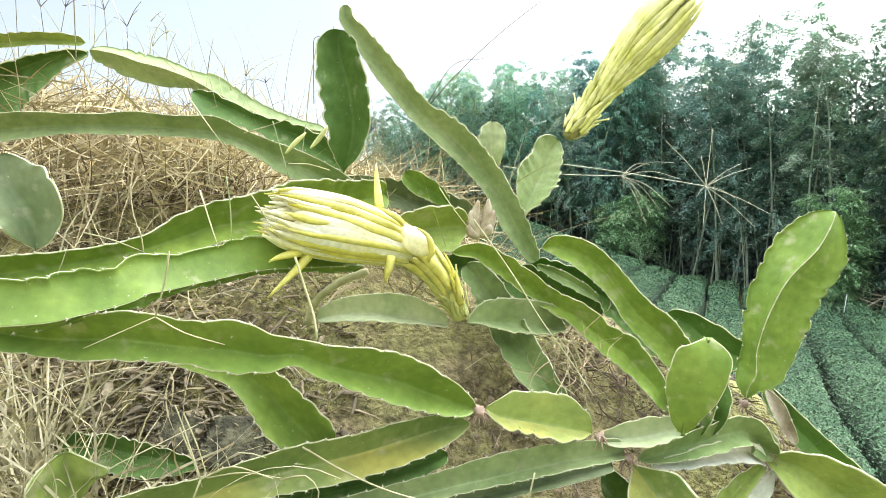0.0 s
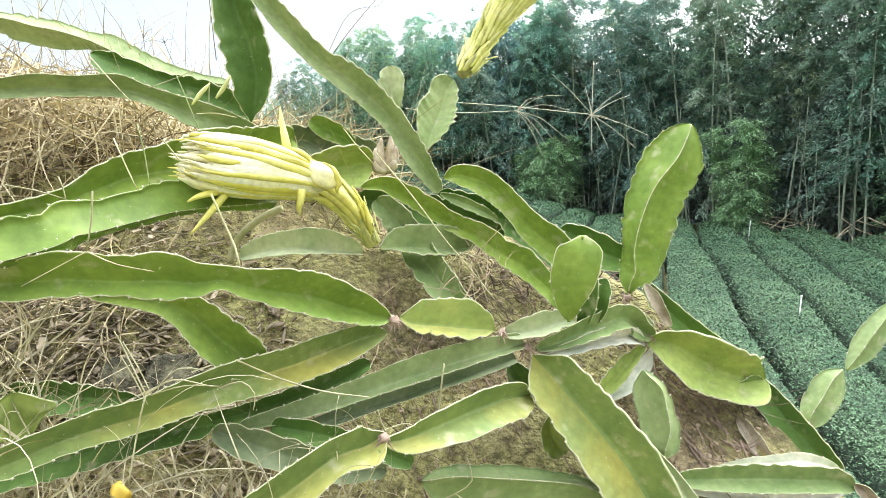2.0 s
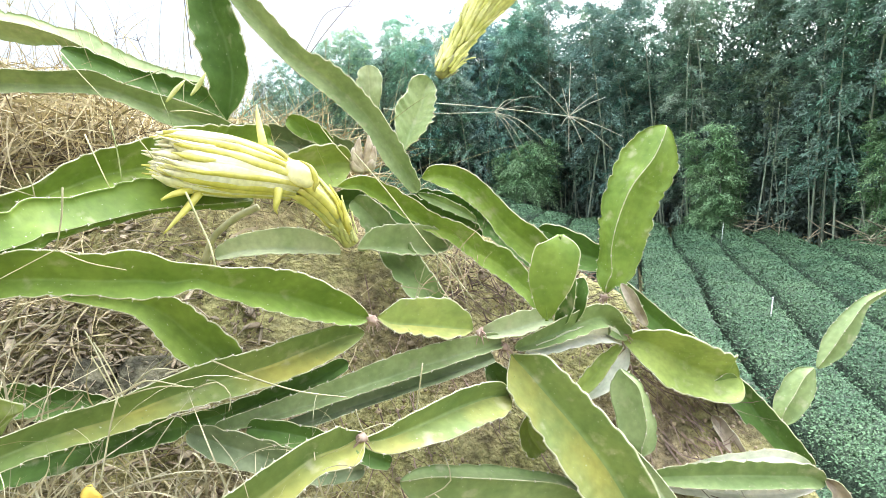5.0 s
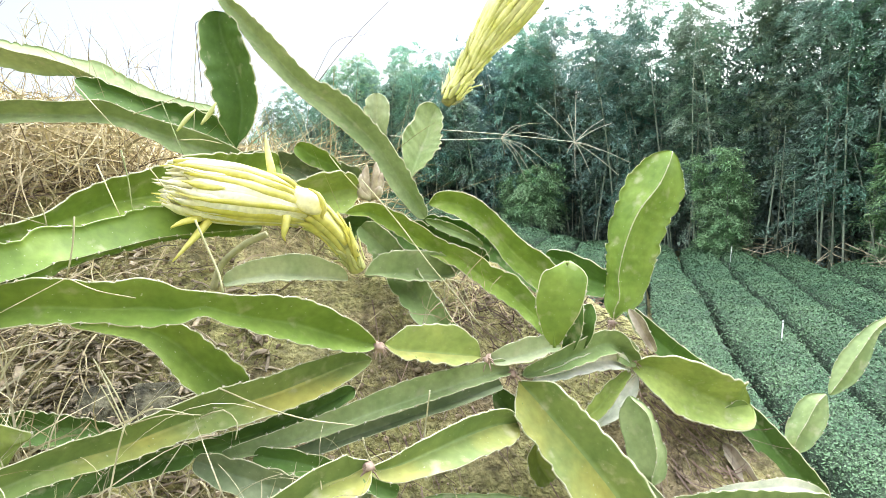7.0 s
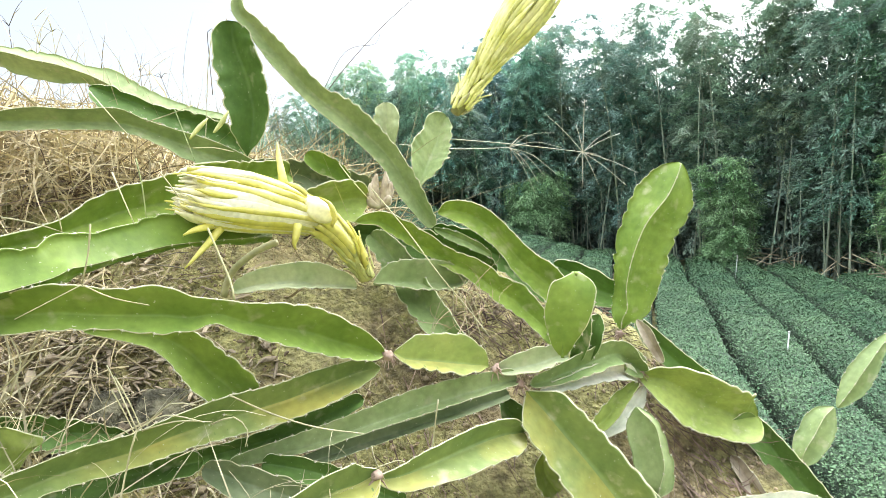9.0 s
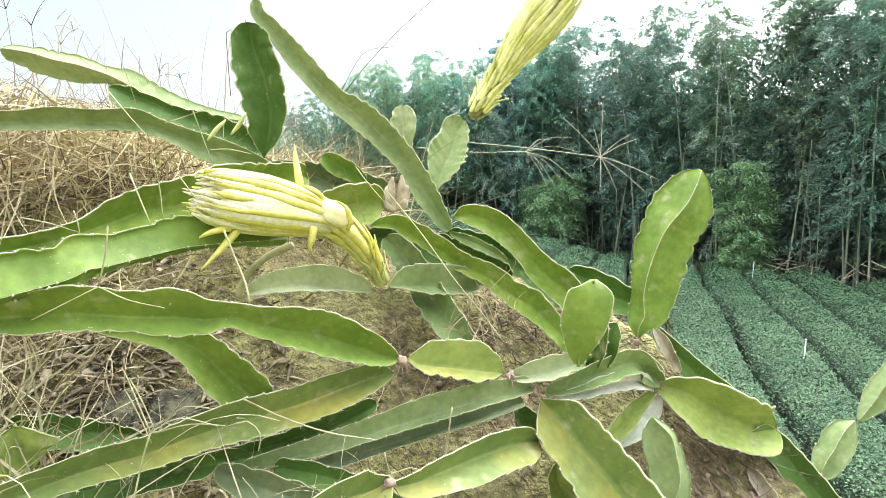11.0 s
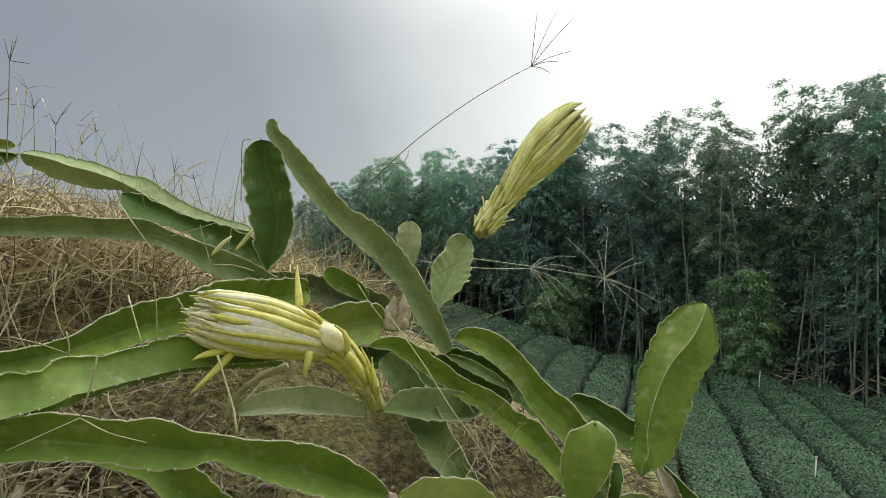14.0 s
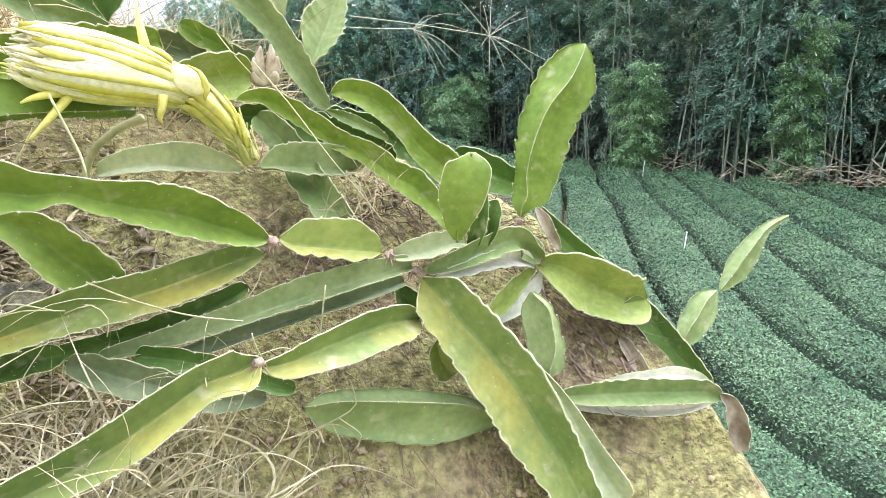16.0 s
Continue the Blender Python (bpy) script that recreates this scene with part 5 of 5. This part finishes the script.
def tuft_place(r, n):
    c = np.array(TUFTS)[r.integers(0, len(TUFTS), n)] + r.normal(0, 0.022, (n, 2))
    return on_ground(c[:, 0], c[:, 1], -0.01)


straw("grass_tuft", 420, tuft_place, (0.09, 0.22), (0.0009, 0.0020), M_TUFT, 3, 1.9, 1.35, 12, 1.3, "curling pale dry grass blades in tufts")
CLUMPS = np.array([(-0.172, 0.52, 3.247), (-0.175, 0.5, 3.241), (-0.163, 0.54, 3.228), (-0.204, 0.52, 3.239), (-0.134, 0.56, 3.219), (-0.247, 0.52, 3.257), (-0.144, 0.5, 3.22), (-0.217, 0.5, 3.242), (-0.115, 0.54, 3.209), (-0.274, 0.5, 3.255), (-0.177, 0.56, 3.237)] + [(-0.189, 0.56, 3.265), (-0.167, 0.58, 3.257), (-0.192, 0.52, 3.23), (-0.173, 0.54, 3.238), (-0.133, 0.6, 3.236), (-0.083, 0.54, 3.133), (-0.043, 0.55, 3.117), (-0.07, 0.57, 3.136), (-0.015, 0.56, 3.118)])


def clump_place(r, n):
    c = CLUMPS[r.integers(0, len(CLUMPS), n), :2] + r.normal(0, 0.014, (n, 2))
    return on_ground(c[:, 0], c[:, 1], 0.0)


straw("curly_grass", 680, clump_place, (0.15, 0.34), (0.0011, 0.0023), M_TUFT, 33, 3.6, 1.45, 24, 0.9, "broad curling cream-coloured dry grass blades")
SIDE = np.array([(-0.425, 0.6, 3.307), (-0.39, 0.58, 3.306), (-0.387, 0.62, 3.293), (-0.453, 0.66, 3.316), (-0.342, 0.58, 3.296), (-0.336, 0.62, 3.288), (-0.423, 0.66, 3.304), (-0.389, 0.54, 3.316), (-0.477, 0.72, 3.358), (-0.491, 0.7, 3.338)])


def side_place(r, n):
    c = SIDE[r.integers(0, len(SIDE), n), :2] + r.normal(0, 0.018, (n, 2))
    return on_ground(c[:, 0], c[:, 1], 0.0)


straw("side_grass", 220, side_place, (0.20, 0.42), (0.0013, 0.0027), M_TUFT, 37, 2.2, 1.45, 18, 0.8, "tall pale dry grass blades bending over")
straw("loose_straw", 2300, lambda r, n: on_ground(-0.95 + 0.66 * r.random(n) + 0.65 * r.random(n) ** 9, r.uniform(0.5, 1.0, n), 0.006), (0.03, 0.15), (0.0007, 0.0017), M_STRAW, 4, 0.8, 0.05, 5, 0.3,
      "loose dry straw lying on the soil")
straw("thin_roots", 300, lambda r, n: on_ground(r.uniform(-0.05, 0.55, n), r.uniform(0.6, 0.95, n), 0.006), (0.05, 0.16), (0.0006, 0.0013), M_ROOT, 5, 0.45, 0.1, 8, 0.05,
      "thin reddish-brown roots on the soil", heading=(-1.1, 0.5, -0.70, 0.07))
straw("surface_roots", 110, lambda r, n: on_ground(r.uniform(0.42, 0.56, n), r.uniform(0.70, 0.86, n), 0.003), (0.05, 0.13), (0.0008, 0.0017), M_ROOT, 25, 0.9, 0.0, 7, 0.05,
      "dark thin roots running down the bare soil", heading=(-0.9, 0.35, -0.70, 0.05))
straw("root_mat", 420, lambda r, n: on_ground(r.uniform(0.10, 0.46, n), r.uniform(0.84, 1.04, n), 0.004), (0.04, 0.12), (0.0007, 0.0016), M_ROOT, 27, 1.4, 0.0, 7, 0.3,
      "brown mat of dry roots on the crest of the bank", heading=(-1.2, 1.0, -0.35, 0.25))
straw("wall_grass", 240, lambda r, n: on_ground(r.uniform(-0.5, 0.08, n), r.uniform(0.98, 1.3, n), 0.0), (0.15, 0.4), (0.0006, 0.0014), M_STRAW, 6, 0.7, 0.9, 8, 0.5,
      "thin dry grass standing behind the cactus")


def chips():
    """Curled flakes of bark, splinters and short sticks."""
    r = np.random.default_rng(9)
    verts, faces = [], []
    for i in range(1150):
        x, y = r.uniform(-0.62, -0.10), r.uniform(0.62, 0.95)
        if i % 3 == 0:
            x, y = r.normal(-0.36, 0.07), r.normal(0.77, 0.05)
        c = np.array([x, y, float(ground_height(x, y)) + 0.004 + 0.006 * r.random()])
        a = r.uniform(0, math.tau)
        long, wide = (r.uniform(0.012, 0.034), r.uniform(0.0012, 0.0026)) if i % 5 == 0 else (0.004 + 0.012 * r.random() ** 1.6, r.uniform(0.0018, 0.0055))
        u = np.array([math.cos(a), math.sin(a), r.normal(0, 0.35)])
        w = np.array([-math.sin(a), math.cos(a), r.normal(0.3, 0.5)])
        up = np.cross(u, w) * (1 if np.cross(u, w)[2] > 0 else -1)
        k, bow = len(verts), r.uniform(0.05, 0.3) * wide
        prof = [r.uniform(0.3, 1.1), r.uniform(0.6, 1.25), r.uniform(0.6, 1.25), r.uniform(0.15, 1.0)]
        for s, p in zip((-1.0, -0.35, 0.4, 1.0), prof):
            o = c + u * long * s + up * (-0.12 * long * s * s)
            for q, h in ((-1.0, 0.0), (-0.5, bow * 0.4 + 0.0006), (0.5, bow * 0.4 + 0.0006), (1.0, 0.0)):
                verts.append(o + w * wide * p * q * r.uniform(0.85, 1.15) + up * h)
        for s in range(3):
            for q in range(4):
                n0, n1 = k + s * 4 + q, k + s * 4 + (q + 1) % 4
                faces.append([n0, n1, n1 + 4, n0 + 4])
        faces += [[k, k + 1, k + 2, k + 3], [k + 15, k + 14, k + 13, k + 12]]
    tagged(raw("litter", verts, faces, M_CHIP), "beige bark flakes and broken sticks on the soil", "litter", kind="stuff")


chips()


def clods():
    r = np.random.default_rng(15)
    bm = bmesh.new()
    bmesh.ops.create_icosphere(bm, subdivisions=1, radius=1)
    base = np.array([v.co[:] for v in bm.verts])
    tri = np.array([[v.index for v in f.verts] for f in bm.faces])
    bm.free()
    n = 7000
    x, y = r.uniform(-0.62, 0.62, n), r.uniform(0.45, 1.0, n)
    c = on_ground(x, y, 0.0)
    s = 0.0014 + 0.0042 * r.random(n) ** 4
    v = base[None] * s[:, None, None] * r.uniform(0.55, 1.3, (n, 1, 3)) * r.uniform(0.8, 1.15, (n, len(base), 1)) + c[:, None, :]
    f = tri[None] + (np.arange(n) * len(base))[:, None, None]
    tagged(raw("soil_crumbs", v.reshape(-1, 3), f.reshape(-1, 3), M_CLOD, smooth=True), "small crumbs of dry soil on the bank", "soil", kind="stuff")


clods()


def stone(x, y, size, squash, seed, label):
    """A broken slab: flat cleft faces cut off a lump."""
    bm = bmesh.new()
    bmesh.ops.create_icosphere(bm, subdivisions=4, radius=1)
    cuts = [(Vector((0.1, -0.75, 0.66)), 0.52), (Vector((-0.6, -0.5, 0.6)), 0.66), (Vector((0.75, -0.45, 0.4)), 0.7), (Vector((0.1, 0.3, 0.95)), 0.6)]
    for v in bm.verts:
        v.co *= 1 + 0.5 * noise.noise(v.co * 1.5 + Vector((seed, 0, 0)))
        for d, at in cuts:
            d = d.normalized()
            over = v.co.dot(d) - at - 0.03 * noise.noise(v.co * 4 + Vector((seed, 2, 0)))
            if over > 0:
                v.co -= d * over * 0.95
        v.co *= 1 + 0.02 * noise.noise(v.co * 9)
        v.co = Vector((v.co.x * size[0], v.co.y * size[1], v.co.z * size[2]))
    ob = link("stone", bm, M_STONE)
    ob.location = (x, y, float(ground_height(x, y)) + size[2] * squash)
    tagged(ob, label, "stone")


stone(-0.265, 0.775, (0.046, 0.045, 0.042), -0.25, 3.0, "brownish flat-topped stone half sunk in the soil")
stone(-0.325, 0.765, (0.034, 0.036, 0.036), -0.25, 8.0, "brownish broken slab of stone in the soil")
stone(0.22, 0.60, (0.008, 0.008, 0.006), 0.3, 5.0, "tiny pale pebble on the soil")


straw("curled_straw", 42, lambda r, n: np.array([(0.16, 0.79, 3.394)][0]) + r.normal(0, 0.016, (n, 3)), (0.07, 0.13), (0.0005, 0.0008), M_STALK_RUSSET, 8, 3.6, 0.3, 14, 1.5,
      "curling thin pale dry straws among the stems")


# single grass stalks
def stalk(name, pts, r0, r1, mat, label, rays=()):
    thing = tagged(new(name), label, "grass")
    thing.location = pts[0]
    inv = Matrix.Translation(pts[0]).inverted()
    p = spline(pts, 0.01)
    bm = bmesh.new()
    tube(bm, p, list(np.linspace(r0, r1, len(p))), 5)
    part("stalk", bm, mat, thing).matrix_parent_inverse = inv
    for ray in rays:
        q = spline(ray, 0.008)
        bm = bmesh.new()
        tube(bm, q, list(np.linspace(r0 * 0.8, r1 * 0.7, len(q))), 4)
        part("spike", bm, mat, thing).matrix_parent_inverse = inv


def fan(centre, tips, mat_droop=0.0):
    c = Vector(centre)
    return [[tuple(c), tuple(c.lerp(Vector(t), 0.5) + Vector((0, 0, mat_droop))), t] for t in tips]


FINGER = "finger grass stalk with spreading pale seed spikes"
stalk("finger_grass", [(0.102, 1.181, 3.653), (0.211, 1.207, 3.642), (0.339, 1.246, 3.642)], 0.0009, 0.0007, M_STALK_PALE, FINGER,
      fan([(0.339, 1.246, 3.642)][0], [(0.393, 1.246, 3.665), (0.439, 1.246, 3.67), (0.455, 1.246, 3.638), (0.441, 1.246, 3.583), (0.417, 1.246, 3.578), (0.393, 1.246, 3.546), (0.399, 1.233, 3.564), (0.374, 1.246, 3.601), (0.346, 1.246, 3.606)], 0.012))
stalk("finger_grass", [(0.206, 1.181, 3.66), (0.321, 1.181, 3.647), (0.481, 1.188, 3.625)], 0.0009, 0.0007, M_STALK_PALE, FINGER,
      fan([(0.481, 1.188, 3.625)][0], [(0.399, 1.181, 3.706), (0.484, 1.181, 3.73), (0.465, 1.181, 3.681), (0.559, 1.181, 3.66), (0.54, 1.181, 3.668), (0.598, 1.181, 3.577), (0.572, 1.181, 3.552), (0.532, 1.181, 3.605), (0.512, 1.181, 3.555), (0.477, 1.181, 3.552), (0.461, 1.181, 3.604)], 0.004))
stalk("tall_grass", [(-0.054, 1.396, 3.772), (0.009, 1.376, 3.843), (0.097, 1.346, 3.925), (0.196, 1.316, 3.999), (0.282, 1.296, 4.053), (0.349, 1.296, 4.092)], 0.0012, 0.0007, M_STALK_DARK, "long thin dark grass stalk with a seed head",
      fan([(0.349, 1.296, 4.092)][0], [(0.361, 1.296, 4.214), (0.404, 1.296, 4.217), (0.45, 1.296, 4.213), (0.438, 1.296, 4.131), (0.412, 1.296, 4.107), (0.392, 1.296, 4.08)], 0.004))
stalk("bent_grass", [(-0.037, 1.181, 3.766), (-0.002, 1.181, 3.824), (0.026, 1.181, 3.842), (0.065, 1.181, 3.847), (0.076, 1.181, 3.872)], 0.0009, 0.0006, M_STALK_DARK, "thin bent dark grass stalk", ())
stalk("leaning_straw", [(0.033, 0.8, 3.571), (0.077, 0.78, 3.512), (0.118, 0.76, 3.45), (0.152, 0.75, 3.405), (0.179, 0.74, 3.366)], 0.0010, 0.0008, M_STALK, "long pale straw leaning across the stems",
      fan([(0.139, 0.76, 3.43)][0], [(0.1, 0.76, 3.365), (0.132, 0.75, 3.39), (0.154, 0.75, 3.363), (0.174, 0.75, 3.377), (0.201, 0.75, 3.371), (0.176, 0.74, 3.339)], 0.02))
stalk("dry_stalk", [(-0.15, 0.62, 3.538), (-0.141, 0.62, 3.51), (-0.129, 0.61, 3.481), (-0.124, 0.6, 3.461)], 0.0013, 0.0012, M_STALK, "pale knobbly dry stalk beside the flower", ())
stalk("dry_straw", [(-0.222, 0.5, 3.553), (-0.226, 0.5, 3.528), (-0.234, 0.5, 3.5)], 0.0009, 0.0007, M_STALK, "pale dry grass blade lying over a stem",
      ([(-0.234, 0.5, 3.5), (-0.264, 0.5, 3.486), (-0.292, 0.5, 3.473)], [(-0.234, 0.5, 3.5), (-0.212, 0.505, 3.486), (-0.182, 0.51, 3.476)]))
stalk("dry_straw", [(-0.129, 0.56, 3.37), (-0.089, 0.56, 3.347), (-0.045, 0.565, 3.326), (0.004, 0.57, 3.312)], 0.0010, 0.0008, M_STALK, "pale dry grass blade lying over a stem", ())
stalk("dry_straw", [(-0.207, 0.52, 3.356), (-0.217, 0.52, 3.327), (-0.23, 0.51, 3.271)], 0.0010, 0.0009, M_STALK, "pale dry grass blade lying over a stem",
      ([(-0.207, 0.52, 3.356), (-0.222, 0.52, 3.405), (-0.228, 0.52, 3.421)], [(-0.207, 0.52, 3.356), (-0.18, 0.52, 3.368), (-0.145, 0.52, 3.358)]))
stalk("dry_straw", [(0.09, 0.6, 3.332), (0.084, 0.6, 3.297), (0.076, 0.6, 3.248)], 0.0009, 0.0011, M_STALK, "pale dry grass blade standing before the stems", ())
stalk("curled_tendril", [(0.031, 0.58, 3.166), (0.062, 0.58, 3.173), (0.093, 0.58, 3.183), (0.113, 0.58, 3.197), (0.108, 0.58, 3.225)], 0.0010, 0.0008, M_STALK, "thin pale curling dry tendril",
      ([(0.093, 0.58, 3.183), (0.117, 0.58, 3.157), (0.106, 0.58, 3.138)], [(0.084, 0.58, 3.181), (0.096, 0.58, 3.14), (0.089, 0.58, 3.111)]))
stalk("seed_grass", [(-0.269, 1.296, 3.773), (-0.27, 1.296, 3.845), (-0.269, 1.296, 3.9), (-0.253, 1.296, 3.904)], 0.0010, 0.0008, M_STALK_DARK, "upright dark dry grass stalk", ())
stalk("seed_grass", [(-0.53, 0.921, 3.78), (-0.531, 0.921, 3.873), (-0.532, 0.921, 3.937)], 0.0009, 0.0008, M_STALK_DARK, "upright dark dry grass stalk",
      fan([(-0.532, 0.921, 3.933)][0], [(-0.541, 0.921, 3.967), (-0.522, 0.921, 3.972), (-0.505, 0.921, 3.93), (-0.529, 0.921, 3.963)], 0.0))


for (x, y, z), h, k in zip([(-0.913, 1.396, 3.908), (-0.884, 1.416, 3.901), (-0.778, 1.396, 3.888), (-0.759, 1.446, 3.886), (-0.712, 1.446, 3.851), (-0.634, 1.476, 3.845), (-0.456, 1.546, 3.795), (-0.409, 1.546, 3.782), (-0.649, 1.396, 3.819), (-0.859, 1.446, 3.89)], (0.09, 0.08, 0.13, 0.10, 0.10, 0.10, 0.07, 0.07, 0.08, 0.10), range(10)):
    r = random.Random(60 + k)
    top = Vector((x + r.uniform(-0.03, 0.03), y, z + h))
    foot = Vector((x + r.uniform(-0.03, 0.03), y, z - 0.16))
    stalk("seed_grass", [tuple(foot), tuple((foot + top) * 0.5 + Vector((r.uniform(-0.012, 0.012), 0, 0))), tuple(top)], 0.0011, 0.0007, M_STALK if k % 3 == 2 else M_STALK_DARK, "thin upright dry grass stalk with a forked seed head",
          fan(tuple(top), [tuple(top + Vector((r.uniform(-0.05, 0.05), r.uniform(-0.02, 0.02), r.uniform(0.0, 0.05)))) for _ in range(4)], 0.006))


for width, mat, pts in (
        (0.0008, M_STALK, [(-0.331, 0.82, 3.716), (-0.306, 0.81, 3.685), (-0.276, 0.8, 3.649)]),
        (0.0008, M_STALK, [(-0.262, 0.82, 3.673), (-0.23, 0.82, 3.683), (-0.2, 0.82, 3.694)]),
        (0.0008, M_STALK_GREEN, [(-0.225, 0.82, 3.689), (-0.212, 0.81, 3.653), (-0.198, 0.8, 3.613)]),
        (0.0008, M_STALK, [(-0.329, 0.57, 3.561), (-0.304, 0.575, 3.554), (-0.279, 0.58, 3.543)]),
        (0.0008, M_STALK, [(-0.284, 0.58, 3.566), (-0.281, 0.58, 3.554), (-0.28, 0.58, 3.542)]),
        (0.0008, M_STALK, [(-0.235, 0.6, 3.601), (-0.227, 0.6, 3.575), (-0.218, 0.6, 3.547)]),
        (0.0008, M_STALK_GREEN, [(-0.217, 0.62, 3.615), (-0.213, 0.62, 3.583), (-0.212, 0.62, 3.552)]),
        (0.0008, M_STALK, [(-0.193, 0.62, 3.598), (-0.185, 0.62, 3.586), (-0.178, 0.62, 3.574)]),
        (0.0008, M_STALK, [(-0.196, 0.95, 3.809), (-0.205, 0.95, 3.758), (-0.208, 0.94, 3.705), (-0.212, 0.93, 3.653)]),
        (0.0008, M_STALK, [(-0.2, 0.8, 3.635), (-0.175, 0.8, 3.635), (-0.148, 0.8, 3.628)]),
        (0.0008, M_STALK, [(0.012, 0.55, 3.306), (0.015, 0.55, 3.29), (0.024, 0.55, 3.267)]),
        (0.0008, M_STALK, [(-0.012, 0.9, 3.611), (0.005, 0.88, 3.586), (0.029, 0.86, 3.556)]),
        (0.0008, M_STALK, [(-0.341, 0.56, 3.394), (-0.319, 0.56, 3.415), (-0.292, 0.565, 3.444)]),
        (0.0008, M_STALK, [(-0.329, 0.55, 3.39), (-0.316, 0.55, 3.423), (-0.325, 0.55, 3.451)]),
        (0.0008, M_STALK, [(-0.237, 0.56, 3.399), (-0.224, 0.555, 3.374), (-0.212, 0.55, 3.343)]),
        (0.0008, M_STALK, [(-0.243, 0.565, 3.384), (-0.23, 0.56, 3.358), (-0.219, 0.555, 3.332)]),
        (0.0008, M_STALK, [(-0.205, 0.54, 3.353), (-0.179, 0.535, 3.374), (-0.154, 0.53, 3.372)]),
        (0.0008, M_STALK, [(-0.209, 0.54, 3.348), (-0.175, 0.535, 3.356), (-0.141, 0.53, 3.354)]),
        (0.0008, M_STALK, [(-0.143, 0.535, 3.35), (-0.12, 0.53, 3.357), (-0.108, 0.53, 3.343), (-0.111, 0.53, 3.326)]),
        (0.0008, M_STALK_DARK, [(-0.223, 0.7, 3.502), (-0.206, 0.7, 3.506), (-0.192, 0.7, 3.505)]),
        (0.0008, M_STALK_DARK, [(-0.236, 0.68, 3.496), (-0.208, 0.68, 3.492), (-0.19, 0.68, 3.488)]),
        (0.0008, M_STALK, [(-0.003, 0.55, 3.281), (0.014, 0.55, 3.281), (0.038, 0.56, 3.283), (0.051, 0.56, 3.278)]),
):
    stalk("dry_straw", pts, width, width * 0.7, mat, "thin dry grass blade lying over the cactus stems", ())
for pts in ([(-0.204, 0.8, 3.647), (-0.191, 0.8, 3.662), (-0.178, 0.8, 3.674)], [(-0.175, 0.81, 3.655), (-0.163, 0.81, 3.669), (-0.153, 0.81, 3.684)]):
    bm = bmesh.new()
    p = spline(pts, 0.005)
    blade(bm, p, [0.0034 * math.sin(math.pi * (0.12 + 0.8 * i / (len(p) - 1))) for i in range(len(p))], (0.2, -0.9, 0.4), 0.0008)
    tagged(link("grass_leaf", bm, M_STALK_LIME), "short yellowing grass leaf caught between the stems", "grass")

for pts in (
        [(-0.723, 1.4, 3.999), (-0.705, 1.4, 3.95), (-0.686, 1.4, 3.9)],
        [(-0.643, 1.4, 3.883), (-0.636, 1.4, 3.921), (-0.607, 1.4, 3.968)],
        [(-0.64, 1.4, 3.952), (-0.628, 1.4, 3.965), (-0.614, 1.4, 3.976)],
        [(-0.608, 1.4, 3.875), (-0.597, 1.4, 3.906), (-0.584, 1.4, 3.934)],
        [(-0.769, 1.4, 3.891), (-0.746, 1.4, 3.926), (-0.722, 1.4, 3.954)],
        [(-0.567, 1.4, 3.864), (-0.558, 1.4, 3.892), (-0.556, 1.4, 3.92)],
        [(-0.425, 1.4, 3.832), (-0.401, 1.4, 3.856), (-0.371, 1.4, 3.875)],
        [(-0.778, 1.4, 4.021), (-0.77, 1.4, 3.972), (-0.771, 1.4, 3.91)],
):
    stalk("sky_grass", pts, 0.0012, 0.0008, M_STALK_PALE, "bleached thin grass blade on the crest of the bank", ())

bm = bmesh.new()
p = spline([(-0.24, 0.5, 3.26), (-0.235, 0.5, 3.268), (-0.229, 0.5, 3.274)], 0.003)
blade(bm, p, [0.011 * math.sin(math.pi * (0.12 + 0.62 * i / (len(p) - 1))) for i in range(len(p))], (0.2, -0.8, 0.5), 0.0008)
tagged(link("fallen_leaf", bm, M_YELLOW_LEAF), "fallen bright yellow leaf caught in dry grass", "leaf")


# ---------------------------------------------------------------- field marks and fallen culms
def riser(pts):
    bm = bmesh.new()
    tube(bm, pts, 0.011, 8)
    a = Vector(pts[1])
    tube(bm, [a, a + Vector((0, 0, 0.03))], 0.017, 8)
    tagged(link("sprinkler_pipe", bm, M_PIPE), "thin white upright sprinkler pipe among tea rows", "pipe", "sprinkler pipes")


riser([(7.05, 9.6, 0.0), (7.12, 9.6, 0.78)])
riser([(11.3, 17.8, 0.0), (11.38, 17.8, 0.92)])
riser([(6.35, 4.75, 0.0), (6.5, 4.75, 0.85)])
r = random.Random(31)
for i in range(84):
    x = r.uniform(12.9, 16.6)
    y = float(grove_edge(x)) - r.uniform(0.0, 0.8)
    a, L = r.uniform(-1.5, 1.2), r.uniform(0.5, 2.4)
    d = Vector((math.cos(a), math.sin(a), r.uniform(-0.45, 0.45))) * L * 0.5
    z = 0.30 + r.uniform(0, 0.6)
    bm = bmesh.new()
    tube(bm, [Vector((x, y, z)) - d - Vector((0, 0, r.uniform(-0.3, 0.3))), Vector((x, y, z + 0.04)), Vector((x, y, z)) + d], [0.014, 0.012, 0.008], 6)
    tagged(link("fallen_bamboo_pole", bm, M_POLE), "dry fallen bamboo pole at the grove's edge", "bamboo pole", "fallen poles")
